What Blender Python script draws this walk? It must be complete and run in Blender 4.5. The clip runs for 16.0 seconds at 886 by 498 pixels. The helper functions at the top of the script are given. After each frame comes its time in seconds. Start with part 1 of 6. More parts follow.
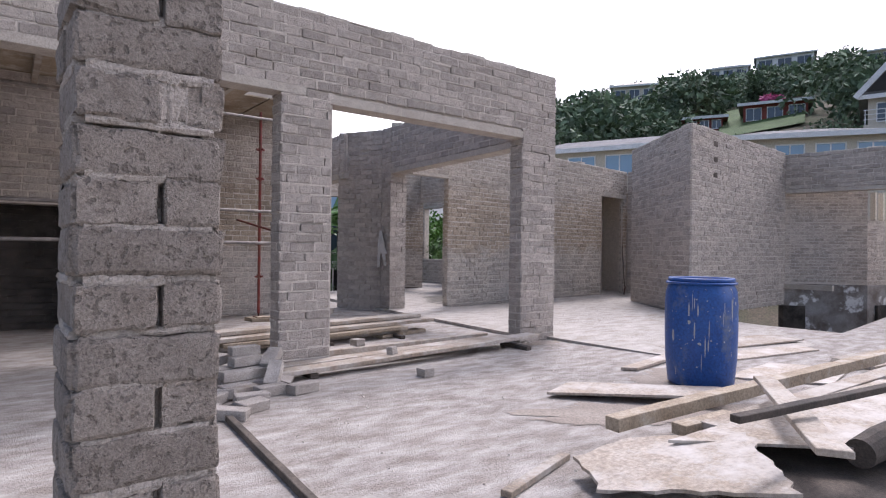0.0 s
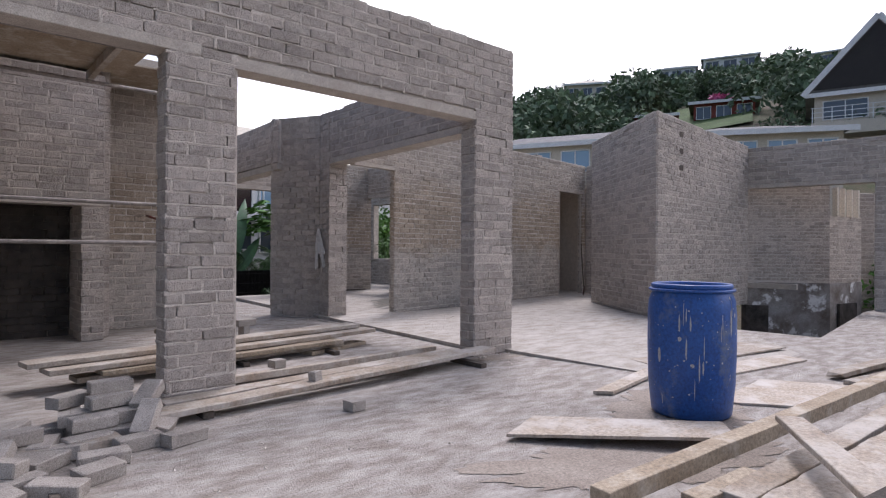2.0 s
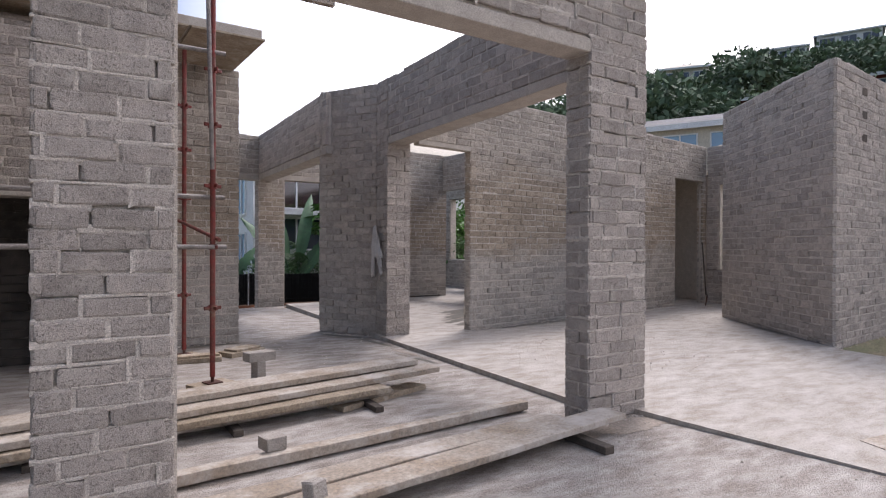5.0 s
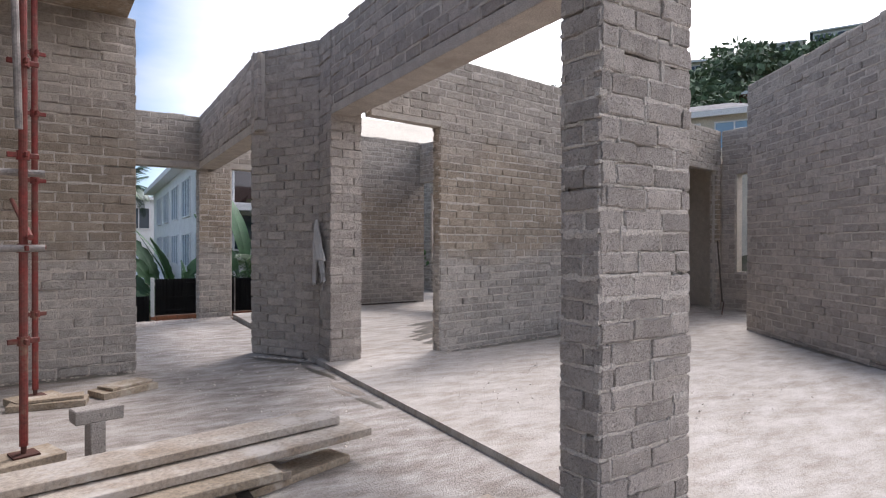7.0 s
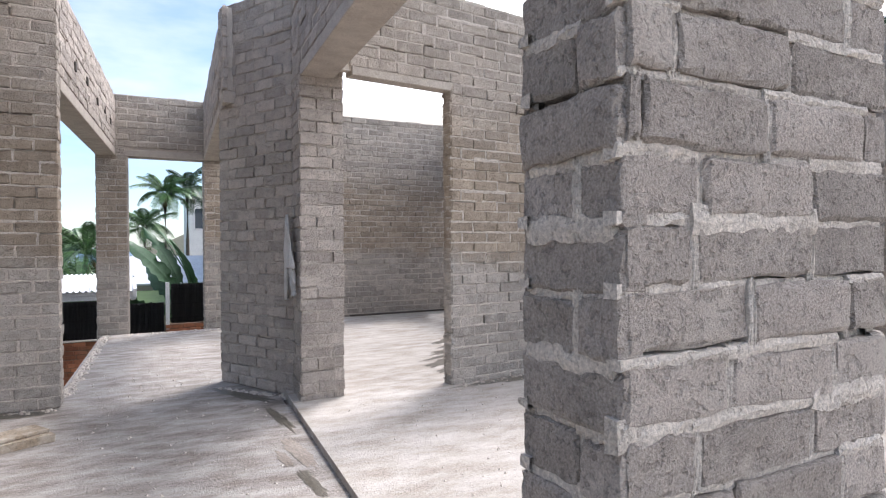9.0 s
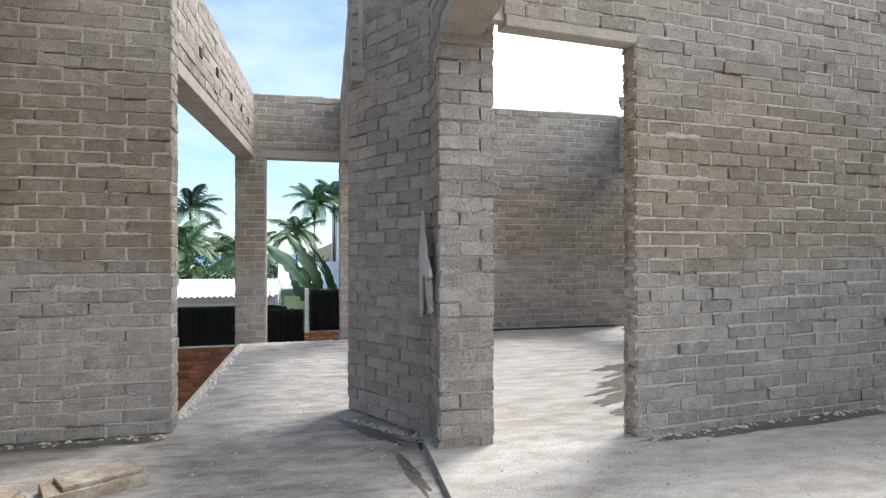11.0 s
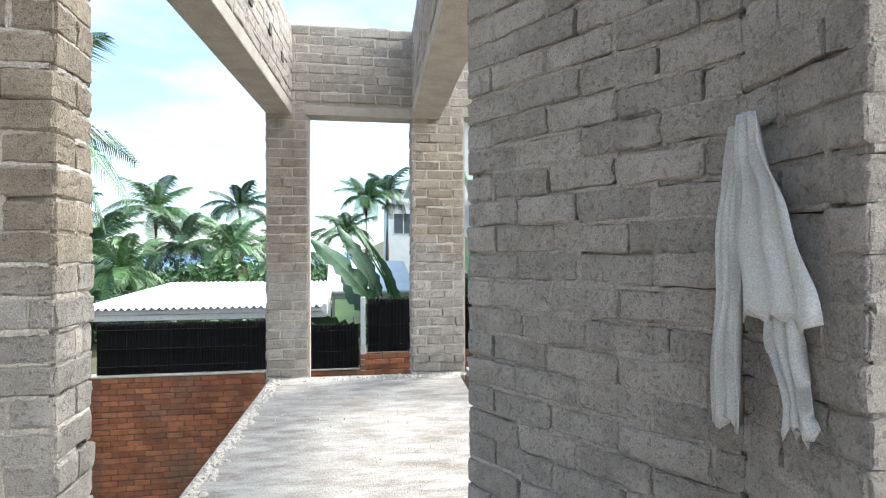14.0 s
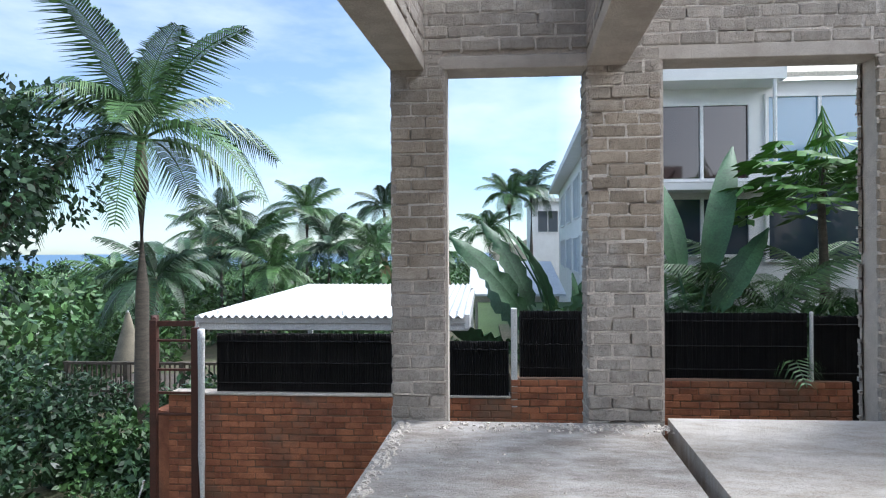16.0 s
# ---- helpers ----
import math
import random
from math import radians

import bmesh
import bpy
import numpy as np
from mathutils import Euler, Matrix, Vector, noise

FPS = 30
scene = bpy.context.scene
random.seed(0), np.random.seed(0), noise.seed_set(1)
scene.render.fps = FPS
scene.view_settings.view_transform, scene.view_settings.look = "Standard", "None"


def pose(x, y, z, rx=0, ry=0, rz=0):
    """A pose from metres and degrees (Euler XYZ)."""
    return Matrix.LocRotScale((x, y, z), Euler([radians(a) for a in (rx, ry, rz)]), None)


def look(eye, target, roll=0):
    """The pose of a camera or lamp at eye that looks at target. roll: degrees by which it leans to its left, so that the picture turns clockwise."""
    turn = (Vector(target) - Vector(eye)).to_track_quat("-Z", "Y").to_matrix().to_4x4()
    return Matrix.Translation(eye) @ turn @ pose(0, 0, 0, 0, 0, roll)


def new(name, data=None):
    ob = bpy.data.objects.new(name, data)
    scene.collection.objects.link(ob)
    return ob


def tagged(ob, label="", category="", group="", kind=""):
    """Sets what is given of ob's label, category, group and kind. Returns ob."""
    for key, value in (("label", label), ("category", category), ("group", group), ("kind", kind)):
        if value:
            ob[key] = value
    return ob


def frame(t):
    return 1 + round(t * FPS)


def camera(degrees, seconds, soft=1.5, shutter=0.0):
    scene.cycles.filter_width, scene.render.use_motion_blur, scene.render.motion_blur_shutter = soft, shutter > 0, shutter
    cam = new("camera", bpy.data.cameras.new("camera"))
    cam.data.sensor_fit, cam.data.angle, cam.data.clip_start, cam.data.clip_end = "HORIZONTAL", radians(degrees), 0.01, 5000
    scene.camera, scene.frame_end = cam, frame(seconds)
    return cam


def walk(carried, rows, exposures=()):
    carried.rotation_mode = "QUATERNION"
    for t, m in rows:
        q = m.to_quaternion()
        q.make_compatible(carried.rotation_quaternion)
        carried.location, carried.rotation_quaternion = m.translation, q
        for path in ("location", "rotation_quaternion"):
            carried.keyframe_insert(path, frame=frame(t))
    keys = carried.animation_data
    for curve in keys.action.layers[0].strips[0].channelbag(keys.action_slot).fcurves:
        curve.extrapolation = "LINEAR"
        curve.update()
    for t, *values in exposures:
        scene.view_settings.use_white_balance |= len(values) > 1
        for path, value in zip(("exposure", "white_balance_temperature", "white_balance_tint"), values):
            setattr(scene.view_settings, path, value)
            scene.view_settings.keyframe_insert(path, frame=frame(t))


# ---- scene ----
cam = camera(73.5, 16.0, soft=1.15)
PATH = [
    (0, -0.801, -0.725, 1.343, -37.51, 0.17, -0.67),
    (0.5, -0.697, -0.493, 1.351, -42.31, 0.13, -0.64),
    (1, -0.489, -0.231, 1.359, -44.04, 0.09, -0.66),
    (1.5, -0.148, -0.026, 1.349, -44.16, 0.21, -0.52),
    (2, 0.126, 0.164, 1.371, -41.79, 0.03, -0.37),
    (2.5, 0.371, 0.412, 1.414, -39.01, -0.11, -0.37),
    (3, 0.639, 0.670, 1.402, -36.92, -0.10, -0.31),
    (3.5, 0.963, 1.009, 1.445, -33.84, -0.10, -0.17),
    (6, 2.422, 3.004, 1.447, -33.94, -0.39, -0.18),
    (6.5, 2.835, 3.375, 1.464, -34.50, -0.34, -0.10),
    (7, 3.250, 3.624, 1.453, -34.44, -0.34, -0.09),
    (7.5, 3.634, 3.977, 1.455, -35.04, -0.39, 0.04),
    (8, 4.141, 4.191, 1.463, -33.48, -0.30, -0.00),
    (8.5, 4.480, 4.555, 1.480, -31.91, -0.40, 0.05),
    (9, 4.800, 4.859, 1.489, -27.65, -0.55, 0.33),
    (9.5, 4.910, 5.106, 1.464, -20.18, -0.32, 0.30),
    (12, 5.205, 7.065, 1.456, -13.41, 0.14, 0.14),
    (12.5, 5.183, 7.568, 1.484, -12.56, -0.12, 0.19),
    (13, 5.175, 8.100, 1.431, -12.04, 0.11, 0.18),
    (13.5, 5.180, 8.702, 1.436, -10.81, 0.04, 0.21),
    (14, 5.107, 9.207, 1.429, -9.78, 0.14, 0.17),
    (14.5, 5.057, 9.734, 1.422, -9.16, 0.11, -0.05),
    (15, 5.039, 10.231, 1.422, -5.55, 0.13, 0.11),
    (15.5, 5.050, 10.658, 1.423, -1.07, 0.10, 0.15),
    (16, 5.052, 11.086, 1.438, 3.77, 0.12, 0.29),
]
walk(cam, [(t, pose(x, y, z, 90 + pitch, roll, yaw)) for t, x, y, z, yaw, pitch, roll in PATH],
     exposures=((0, 0.6, 5980, 23), (1.5, 0.3, 6000, 22), (3.5, 0.32, 6150, 21), (6, 0.55, 6200, 20), (7.5, 0.72, 6150, 18), (9, 1.12, 6100, 16), (9.5, 1.0, 6050, 13), (12.5, 1.25, 6030, 8), (14, 1.75, 6020, 5), (15, 1.6, 5950, 8), (15.5, 1.35, 5880, 12), (16, 1.02, 5750, 10)))

# ---------- world and light ----------
world = bpy.data.worlds.new("world")
scene.world = world
world.use_nodes = True
wn, wl = world.node_tree.nodes, world.node_tree.links
bg = wn["Background"]
sky = wn.new("ShaderNodeTexSky")
sky.sky_type = "NISHITA"
sky.sun_disc = False
sky.sun_elevation = radians(58)
sky.sun_rotation = radians(60)
sky.air_density = 1.0
sky.dust_density = 0.4
wco = wn.new("ShaderNodeTexCoord")
wmap = wn.new("ShaderNodeMapping")
wmap.inputs["Scale"].default_value = (1.0, 1.0, 3.2)
cloud = wn.new("ShaderNodeTexNoise")
cloud.inputs["Scale"].default_value = 2.3
cloud.inputs["Detail"].default_value = 9
cloud.inputs["Roughness"].default_value = 0.55
cramp = wn.new("ShaderNodeValToRGB")
cramp.color_ramp.elements[0].position = 0.46
cramp.color_ramp.elements[0].color = (0.16, 0.16, 0.16, 1)
cramp.color_ramp.elements[1].position = 0.80
# the overcast bank towards the hill (+x)
wsep = wn.new("ShaderNodeSeparateXYZ")
bank = wn.new("ShaderNodeMapRange")
bank.inputs["From Min"].default_value = 0.12
bank.inputs["From Max"].default_value = 0.5
skyup = wn.new("ShaderNodeMix")
skyup.data_type = "RGBA"
skyup.blend_type = "MULTIPLY"
skyup.inputs["Factor"].default_value = 1.0
skyup.inputs["B"].default_value = (0.75, 0.86, 0.92, 1)
skymix = wn.new("ShaderNodeMix")
skymix.data_type = "RGBA"
skymix.inputs["B"].default_value = (18.5, 18.2, 17.9, 1)
veil = wn.new("ShaderNodeMix")
veil.data_type = "RGBA"
veil.inputs["B"].default_value = (5.6, 6.0, 6.3, 1)
wl.new(wco.outputs["Generated"], wmap.inputs["Vector"])
wl.new(wmap.outputs["Vector"], cloud.inputs["Vector"])
wl.new(cloud.outputs["Fac"], cramp.inputs["Fac"])
wl.new(wco.outputs["Generated"], wsep.inputs["Vector"])
wl.new(wsep.outputs["X"], bank.inputs["Value"])
wl.new(sky.outputs["Color"], skyup.inputs["A"])
wl.new(skyup.outputs["Result"], veil.inputs["A"])
wl.new(cramp.outputs["Color"], veil.inputs["Factor"])
wl.new(veil.outputs["Result"], skymix.inputs["A"])
wl.new(bank.outputs["Result"], skymix.inputs["Factor"])
wl.new(skymix.outputs["Result"], bg.inputs["Color"])
bg.inputs["Strength"].default_value = 0.1

sun = new("sun", bpy.data.lights.new("sun", "SUN"))
sun.data.energy = 1.9
sun.data.angle = radians(14)
sun.data.color = (1.0, 0.96, 0.9)
sun.matrix_world = look((0, 0, 30), (-8, -6, 12))


# ---------- materials ----------
def material(name, base, rough=0.85, metal=0.0, second=None, scale=6.0, fine=90.0, bump=0.3, spread=0.0,
             stain=None, stain_scale=1.2, stain_at=(0.5, 0.7), dist=0.004, stretch=(1, 1, 1), world_space=True, stain_rough=None, streak=False, pits=0.0, wash=None):
    m = bpy.data.materials.new(name)
    m.use_nodes = True
    n, l = m.node_tree.nodes, m.node_tree.links
    b = n["Principled BSDF"]
    b.inputs["Roughness"].default_value = rough
    b.inputs["Metallic"].default_value = metal
    co = n.new("ShaderNodeTexCoord")
    geo = n.new("ShaderNodeNewGeometry")
    mp = n.new("ShaderNodeMapping")
    mp.inputs["Scale"].default_value = stretch
    l.new(geo.outputs["Position"] if world_space else co.outputs["Object"], mp.inputs["Vector"])
    big = n.new("ShaderNodeTexNoise")
    big.inputs["Scale"].default_value = scale
    big.inputs["Detail"].default_value = 6
    big.inputs["Roughness"].default_value = 0.6
    small = n.new("ShaderNodeTexNoise")
    small.inputs["Scale"].default_value = fine
    small.inputs["Detail"].default_value = 5
    small.inputs["Roughness"].default_value = 0.7
    l.new(mp.outputs["Vector"], big.inputs["Vector"])
    l.new(mp.outputs["Vector"], small.inputs["Vector"])
    mix = n.new("ShaderNodeMix")
    mix.data_type = "RGBA"
    mix.inputs["A"].default_value = (*base, 1)
    mix.inputs["B"].default_value = (*(second or [c * 0.72 for c in base]), 1)
    ramp = n.new("ShaderNodeMapRange")
    ramp.inputs["From Min"].default_value = 0.35
    ramp.inputs["From Max"].default_value = 0.65
    l.new(big.outputs["Fac"], ramp.inputs["Value"])
    l.new(ramp.outputs["Result"], mix.inputs["Factor"])
    out = mix.outputs["Result"]
    grain = n.new("ShaderNodeMapRange")
    grain.inputs["From Min"].default_value = 0.3
    grain.inputs["From Max"].default_value = 0.7
    grain.inputs["To Min"].default_value = 0.58
    grain.inputs["To Max"].default_value = 1.32
    l.new(small.outputs["Fac"], grain.inputs["Value"])
    mul = n.new("ShaderNodeVectorMath")
    mul.operation = "SCALE"
    l.new(out, mul.inputs[0])
    l.new(grain.outputs["Result"], mul.inputs["Scale"])
    out = mul.outputs["Vector"]
    if spread:
        info = n.new("ShaderNodeObjectInfo")
        add = n.new("ShaderNodeMath")
        add.operation = "ADD"
        l.new(info.outputs["Random"], add.inputs[0])
        l.new(geo.outputs["Random Per Island"], add.inputs[1])
        wrap = n.new("ShaderNodeMath")
        wrap.operation = "FRACT"
        l.new(add.outputs["Value"], wrap.inputs[0])
        vary = n.new("ShaderNodeMapRange")
        vary.inputs["To Min"].default_value = 1 - spread
        vary.inputs["To Max"].default_value = 1 + spread
        l.new(wrap.outputs["Value"], vary.inputs["Value"])
        mul2 = n.new("ShaderNodeVectorMath")
        mul2.operation = "SCALE"
        l.new(out, mul2.inputs[0])
        l.new(vary.outputs["Result"], mul2.inputs["Scale"])
        out = mul2.outputs["Vector"]
    if stain:
        sn = n.new("ShaderNodeTexNoise")
        sn.inputs["Scale"].default_value = stain_scale
        sn.inputs["Detail"].default_value = 8
        sn.inputs["Roughness"].default_value = 0.68
        if streak:
            turn = n.new("ShaderNodeMapping")
            turn.inputs["Rotation"].default_value = (0, 0, radians(38))
            turn.inputs["Scale"].default_value = (1.3, 3.1, 1)
            l.new(geo.outputs["Position"], turn.inputs["Vector"])
            l.new(turn.outputs["Vector"], sn.inputs["Vector"])
        else:
            l.new(mp.outputs["Vector"], sn.inputs["Vector"])
        sr = n.new("ShaderNodeMapRange")
        sr.inputs["From Min"].default_value = stain_at[0]
        sr.inputs["From Max"].default_value = stain_at[1]
        l.new(sn.outputs["Fac"], sr.inputs["Value"])
        smix = n.new("ShaderNodeMix")
        smix.data_type = "RGBA"
        l.new(sr.outputs["Result"], smix.inputs["Factor"])
        l.new(out, smix.inputs["A"])
        smix.inputs["B"].default_value = (*stain, 1)
        out = smix.outputs["Result"]
        if stain_rough is not None:
            rr = n.new("ShaderNodeMapRange")
            rr.inputs["To Min"].default_value = rough
            rr.inputs["To Max"].default_value = stain_rough
            l.new(sr.outputs["Result"], rr.inputs["Value"])
            l.new(rr.outputs["Result"], b.inputs["Roughness"])
    if wash:
        # brown dust that rain has washed off the lower courses
        sep = n.new("ShaderNodeSeparateXYZ")
        l.new(geo.outputs["Position"], sep.inputs["Vector"])
        wn_ = n.new("ShaderNodeTexNoise")
        wn_.inputs["Scale"].default_value = 1.7
        wn_.inputs["Detail"].default_value = 7
        l.new(geo.outputs["Position"], wn_.inputs["Vector"])
        edge = n.new("ShaderNodeMath")
        edge.operation = "ADD"
        l.new(sep.outputs["Z"], edge.inputs[0])
        l.new(wn_.outputs["Fac"], edge.inputs[1])
        lo_, hi_ = n.new("ShaderNodeMapRange"), n.new("ShaderNodeMapRange")
        lo_.inputs["From Min"].default_value, lo_.inputs["From Max"].default_value = 1.72, 2.02
        hi_.inputs["From Min"].default_value, hi_.inputs["From Max"].default_value = 3.5, 3.0
        hi_.inputs["To Min"].default_value = 0.35
        l.new(edge.outputs["Value"], lo_.inputs["Value"])
        l.new(edge.outputs["Value"], hi_.inputs["Value"])
        both = n.new("ShaderNodeMath")
        both.operation = "MULTIPLY"
        l.new(lo_.outputs["Result"], both.inputs[0])
        l.new(hi_.outputs["Result"], both.inputs[1])
        tint = n.new("ShaderNodeMix")
        tint.data_type = "RGBA"
        tint.blend_type = "MULTIPLY"
        l.new(both.outputs["Value"], tint.inputs["Factor"])
        l.new(out, tint.inputs["A"])
        tint.inputs["B"].default_value = (*wash, 1)
        out = tint.outputs["Result"]
    hole = None
    if pits:
        # open pores and knocked-out crumbs of the aggregate
        vor = n.new("ShaderNodeTexNoise")
        vor.inputs["Scale"].default_value = 62
        vor.inputs["Detail"].default_value = 3
        l.new(mp.outputs["Vector"], vor.inputs["Vector"])
        hole = n.new("ShaderNodeMapRange")
        hole.inputs["From Min"].default_value, hole.inputs["From Max"].default_value = 0.36, 0.44
        l.new(vor.outputs["Fac"], hole.inputs["Value"])
        shade = n.new("ShaderNodeMapRange")
        shade.inputs["To Min"].default_value = 1 - pits
        l.new(hole.outputs["Result"], shade.inputs["Value"])
        mul3 = n.new("ShaderNodeVectorMath")
        mul3.operation = "SCALE"
        l.new(out, mul3.inputs[0])
        l.new(shade.outputs["Result"], mul3.inputs["Scale"])
        out = mul3.outputs["Vector"]
    l.new(out, b.inputs["Base Color"])
    if bump:
        bp = n.new("ShaderNodeBump")
        bp.inputs["Strength"].default_value = bump
        bp.inputs["Distance"].default_value = dist
        ad = n.new("ShaderNodeMath")
        ad.operation = "ADD"
        l.new(small.outputs["Fac"], ad.inputs[0])
        l.new(big.outputs["Fac"], ad.inputs[1])
        height = ad.outputs["Value"]
        if hole:
            deep = n.new("ShaderNodeMath")
            deep.operation = "MULTIPLY_ADD"
            deep.inputs[1].default_value = 0.55
            l.new(hole.outputs["Result"], deep.inputs[0])
            l.new(height, deep.inputs[2])
            height = deep.outputs["Value"]
        l.new(height, bp.inputs["Height"])
        l.new(bp.outputs["Normal"], b.inputs["Normal"])
    return m


def glass(name, tint, rough=0.05):
    m = bpy.data.materials.new(name)
    m.use_nodes = True
    b = m.node_tree.nodes["Principled BSDF"]
    b.inputs["Base Color"].default_value = (*tint, 1)
    b.inputs["Roughness"].default_value = rough
    b.inputs["Specular IOR Level"].default_value = 0.9
    return m


BLOCK = material("concrete_block", (0.50, 0.44, 0.385), 0.95, second=(0.39, 0.34, 0.295), scale=11, fine=190, bump=1.0, spread=0.17,
                 stain=(0.58, 0.52, 0.45), stain_scale=3.6, stain_at=(0.55, 0.74), dist=0.009, pits=0.22)
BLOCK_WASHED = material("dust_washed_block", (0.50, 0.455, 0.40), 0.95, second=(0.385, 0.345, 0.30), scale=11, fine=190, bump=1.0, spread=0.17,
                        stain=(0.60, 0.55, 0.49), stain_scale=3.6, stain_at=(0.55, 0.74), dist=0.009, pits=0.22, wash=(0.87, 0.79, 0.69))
# darker brown copy of the block colour that carries the pillar's backlit shade
BLOCK_BACKLIT = material("brown_ash_block", (0.40, 0.345, 0.295), 0.95, second=(0.30, 0.255, 0.215), scale=11, fine=170, bump=1.0, spread=0.12,
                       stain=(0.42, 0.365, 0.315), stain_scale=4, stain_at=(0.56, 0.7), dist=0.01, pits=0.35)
BLOCK_GREY = material("loose_block", (0.46, 0.415, 0.365), 0.95, second=(0.36, 0.32, 0.28), scale=6.0, fine=140, bump=0.9, spread=0.14, dist=0.005, pits=0.2)
MORTAR = material("mortar", (0.64, 0.575, 0.50), 0.95, second=(0.53, 0.475, 0.41), scale=9, fine=130, bump=0.8, dist=0.007, pits=0.05)
MORTAR_GREY = material("grey_mortar", (0.52, 0.46, 0.40), 0.95, second=(0.41, 0.36, 0.31), scale=9, fine=130, bump=0.9, dist=0.008, pits=0.08)
CONCRETE = material("lintel_concrete", (0.50, 0.45, 0.385), 0.88, second=(0.40, 0.35, 0.30), scale=5, fine=110, bump=0.4, dist=0.003,
                    stain=(0.34, 0.29, 0.24), stain_scale=2.2, stain_at=(0.56, 0.75))
SLAB = material("slab_concrete", (0.31, 0.27, 0.23), 0.82, second=(0.225, 0.19, 0.158), scale=1.3, fine=60, bump=0.7, dist=0.012,
                stain=(0.50, 0.465, 0.425), stain_scale=2.2, stain_at=(0.40, 0.70), streak=True, pits=0.1)
SLAB2 = material("raised_slab_concrete", (0.39, 0.345, 0.29), 0.78, second=(0.30, 0.255, 0.205), scale=0.9, fine=70, bump=0.6, dist=0.01,
                 stain=(0.52, 0.485, 0.44), stain_scale=2.0, stain_at=(0.36, 0.70), streak=True, pits=0.08)
EARTH = material("earth", (0.14, 0.11, 0.075), 0.95, second=(0.06, 0.08, 0.03), scale=0.5, fine=12, bump=0.6, dist=0.03)
GRASS = material("grass_green", (0.085, 0.14, 0.04), 0.9, scale=0.5, fine=20, bump=0.5, dist=0.03)
RED_BRICK = material("red_brick", (0.45, 0.175, 0.085), 0.9, second=(0.27, 0.10, 0.055), scale=4, fine=90, bump=0.6, spread=0.28,
                     stain=(0.20, 0.125, 0.085), stain_scale=1.3, stain_at=(0.5, 0.7))
BRICK_MORTAR = material("old_mortar", (0.22, 0.13, 0.085), 0.95, scale=6, fine=90, bump=0.6)
TIMBER = material("dusty_timber", (0.42, 0.37, 0.31), 0.85, second=(0.28, 0.22, 0.16), scale=2.5, fine=40, bump=0.5, stretch=(1, 1, 1), spread=0.16,
                  stain=(0.50, 0.46, 0.41), stain_scale=3, stain_at=(0.5, 0.68), dist=0.003)
TIMBER_YELLOW = material("raw_pine", (0.38, 0.31, 0.225), 0.85, second=(0.28, 0.215, 0.145), scale=3, fine=45, bump=0.4, spread=0.12,
                         stain=(0.52, 0.46, 0.38), stain_scale=4, stain_at=(0.52, 0.7), dist=0.003)
TIMBER_DARK = material("weathered_timber", (0.12, 0.095, 0.075), 0.9, second=(0.06, 0.05, 0.04), scale=4, fine=50, bump=0.6, spread=0.2)
PLY = material("dusty_plywood", (0.46, 0.40, 0.335), 0.8, second=(0.36, 0.29, 0.215), scale=3, fine=35, bump=0.3, spread=0.08,
               stain=(0.56, 0.52, 0.47), stain_scale=2.5, stain_at=(0.48, 0.65), dist=0.002)
DRUM_BLUE = material("blue_plastic", (0.012, 0.07, 0.27), 0.42, second=(0.018, 0.09, 0.32), scale=4, fine=40, bump=0.12,
                     stain=(0.20, 0.22, 0.25), stain_scale=3.0, stain_at=(0.56, 0.75), dist=0.003, stain_rough=0.9)
PAINT_SPLASH = material("cement_splash", (0.52, 0.52, 0.52), 0.9, scale=20, fine=80, bump=0.4)
RED_STEEL = material("red_scaffold_paint", (0.23, 0.03, 0.022), 0.6, second=(0.15, 0.05, 0.035), scale=8, fine=60, bump=0.3,
                     stain=(0.22, 0.14, 0.09), stain_scale=6, stain_at=(0.55, 0.7))
GALV = material("galvanised_tube", (0.30, 0.27, 0.25), 0.6, metal=0.4, scale=9, fine=70, bump=0.3, stain=(0.40, 0.36, 0.32), stain_scale=7, stain_at=(0.5, 0.65))
WHITE = material("white_paint", (0.78, 0.78, 0.77), 0.55, second=(0.70, 0.70, 0.69), scale=2, fine=60, bump=0.1)
CREAM = material("cream_plaster", (0.62, 0.56, 0.46), 0.8, second=(0.54, 0.49, 0.40), scale=0.6, fine=30, bump=0.2)
ROOF_WHITE = material("white_roof_sheet", (0.76, 0.77, 0.78), 0.5, second=(0.66, 0.67, 0.68), scale=1.5, fine=40, bump=0.1)
ROOF_GREY = material("grey_roof_tiles", (0.16, 0.155, 0.15), 0.8, second=(0.11, 0.11, 0.11), scale=1, fine=10, bump=0.5)
GABLE_DARK = material("dark_gable_boards", (0.025, 0.02, 0.018), 0.7, scale=2, fine=20, bump=0.2)
WINDOW = glass("window_glass", (0.03, 0.045, 0.06))
WINDOW_BLUE = glass("curtained_glass", (0.20, 0.33, 0.46), 0.12)
FENCE = material("black_reed_screen", (0.012, 0.011, 0.012), 0.7, second=(0.02, 0.018, 0.018), scale=6, fine=60, bump=0.3, spread=0.3)
RUST = material("rusty_brown_steel", (0.10, 0.035, 0.022), 0.8, second=(0.07, 0.03, 0.02), scale=5, fine=60, bump=0.3)
LEAF = material("leaf_green", (0.09, 0.18, 0.05), 0.45, second=(0.05, 0.11, 0.035), scale=2, fine=20, bump=0.1, spread=0.45)
LEAF_DARK = material("dark_leaf_green", (0.04, 0.09, 0.035), 0.45, second=(0.028, 0.06, 0.025), scale=2, fine=20, bump=0.1, spread=0.45)
LEAF_BRIGHT = material("bright_leaf_green", (0.115, 0.26, 0.045), 0.5, second=(0.08, 0.18, 0.035), scale=2, fine=20, bump=0.1, spread=0.35)
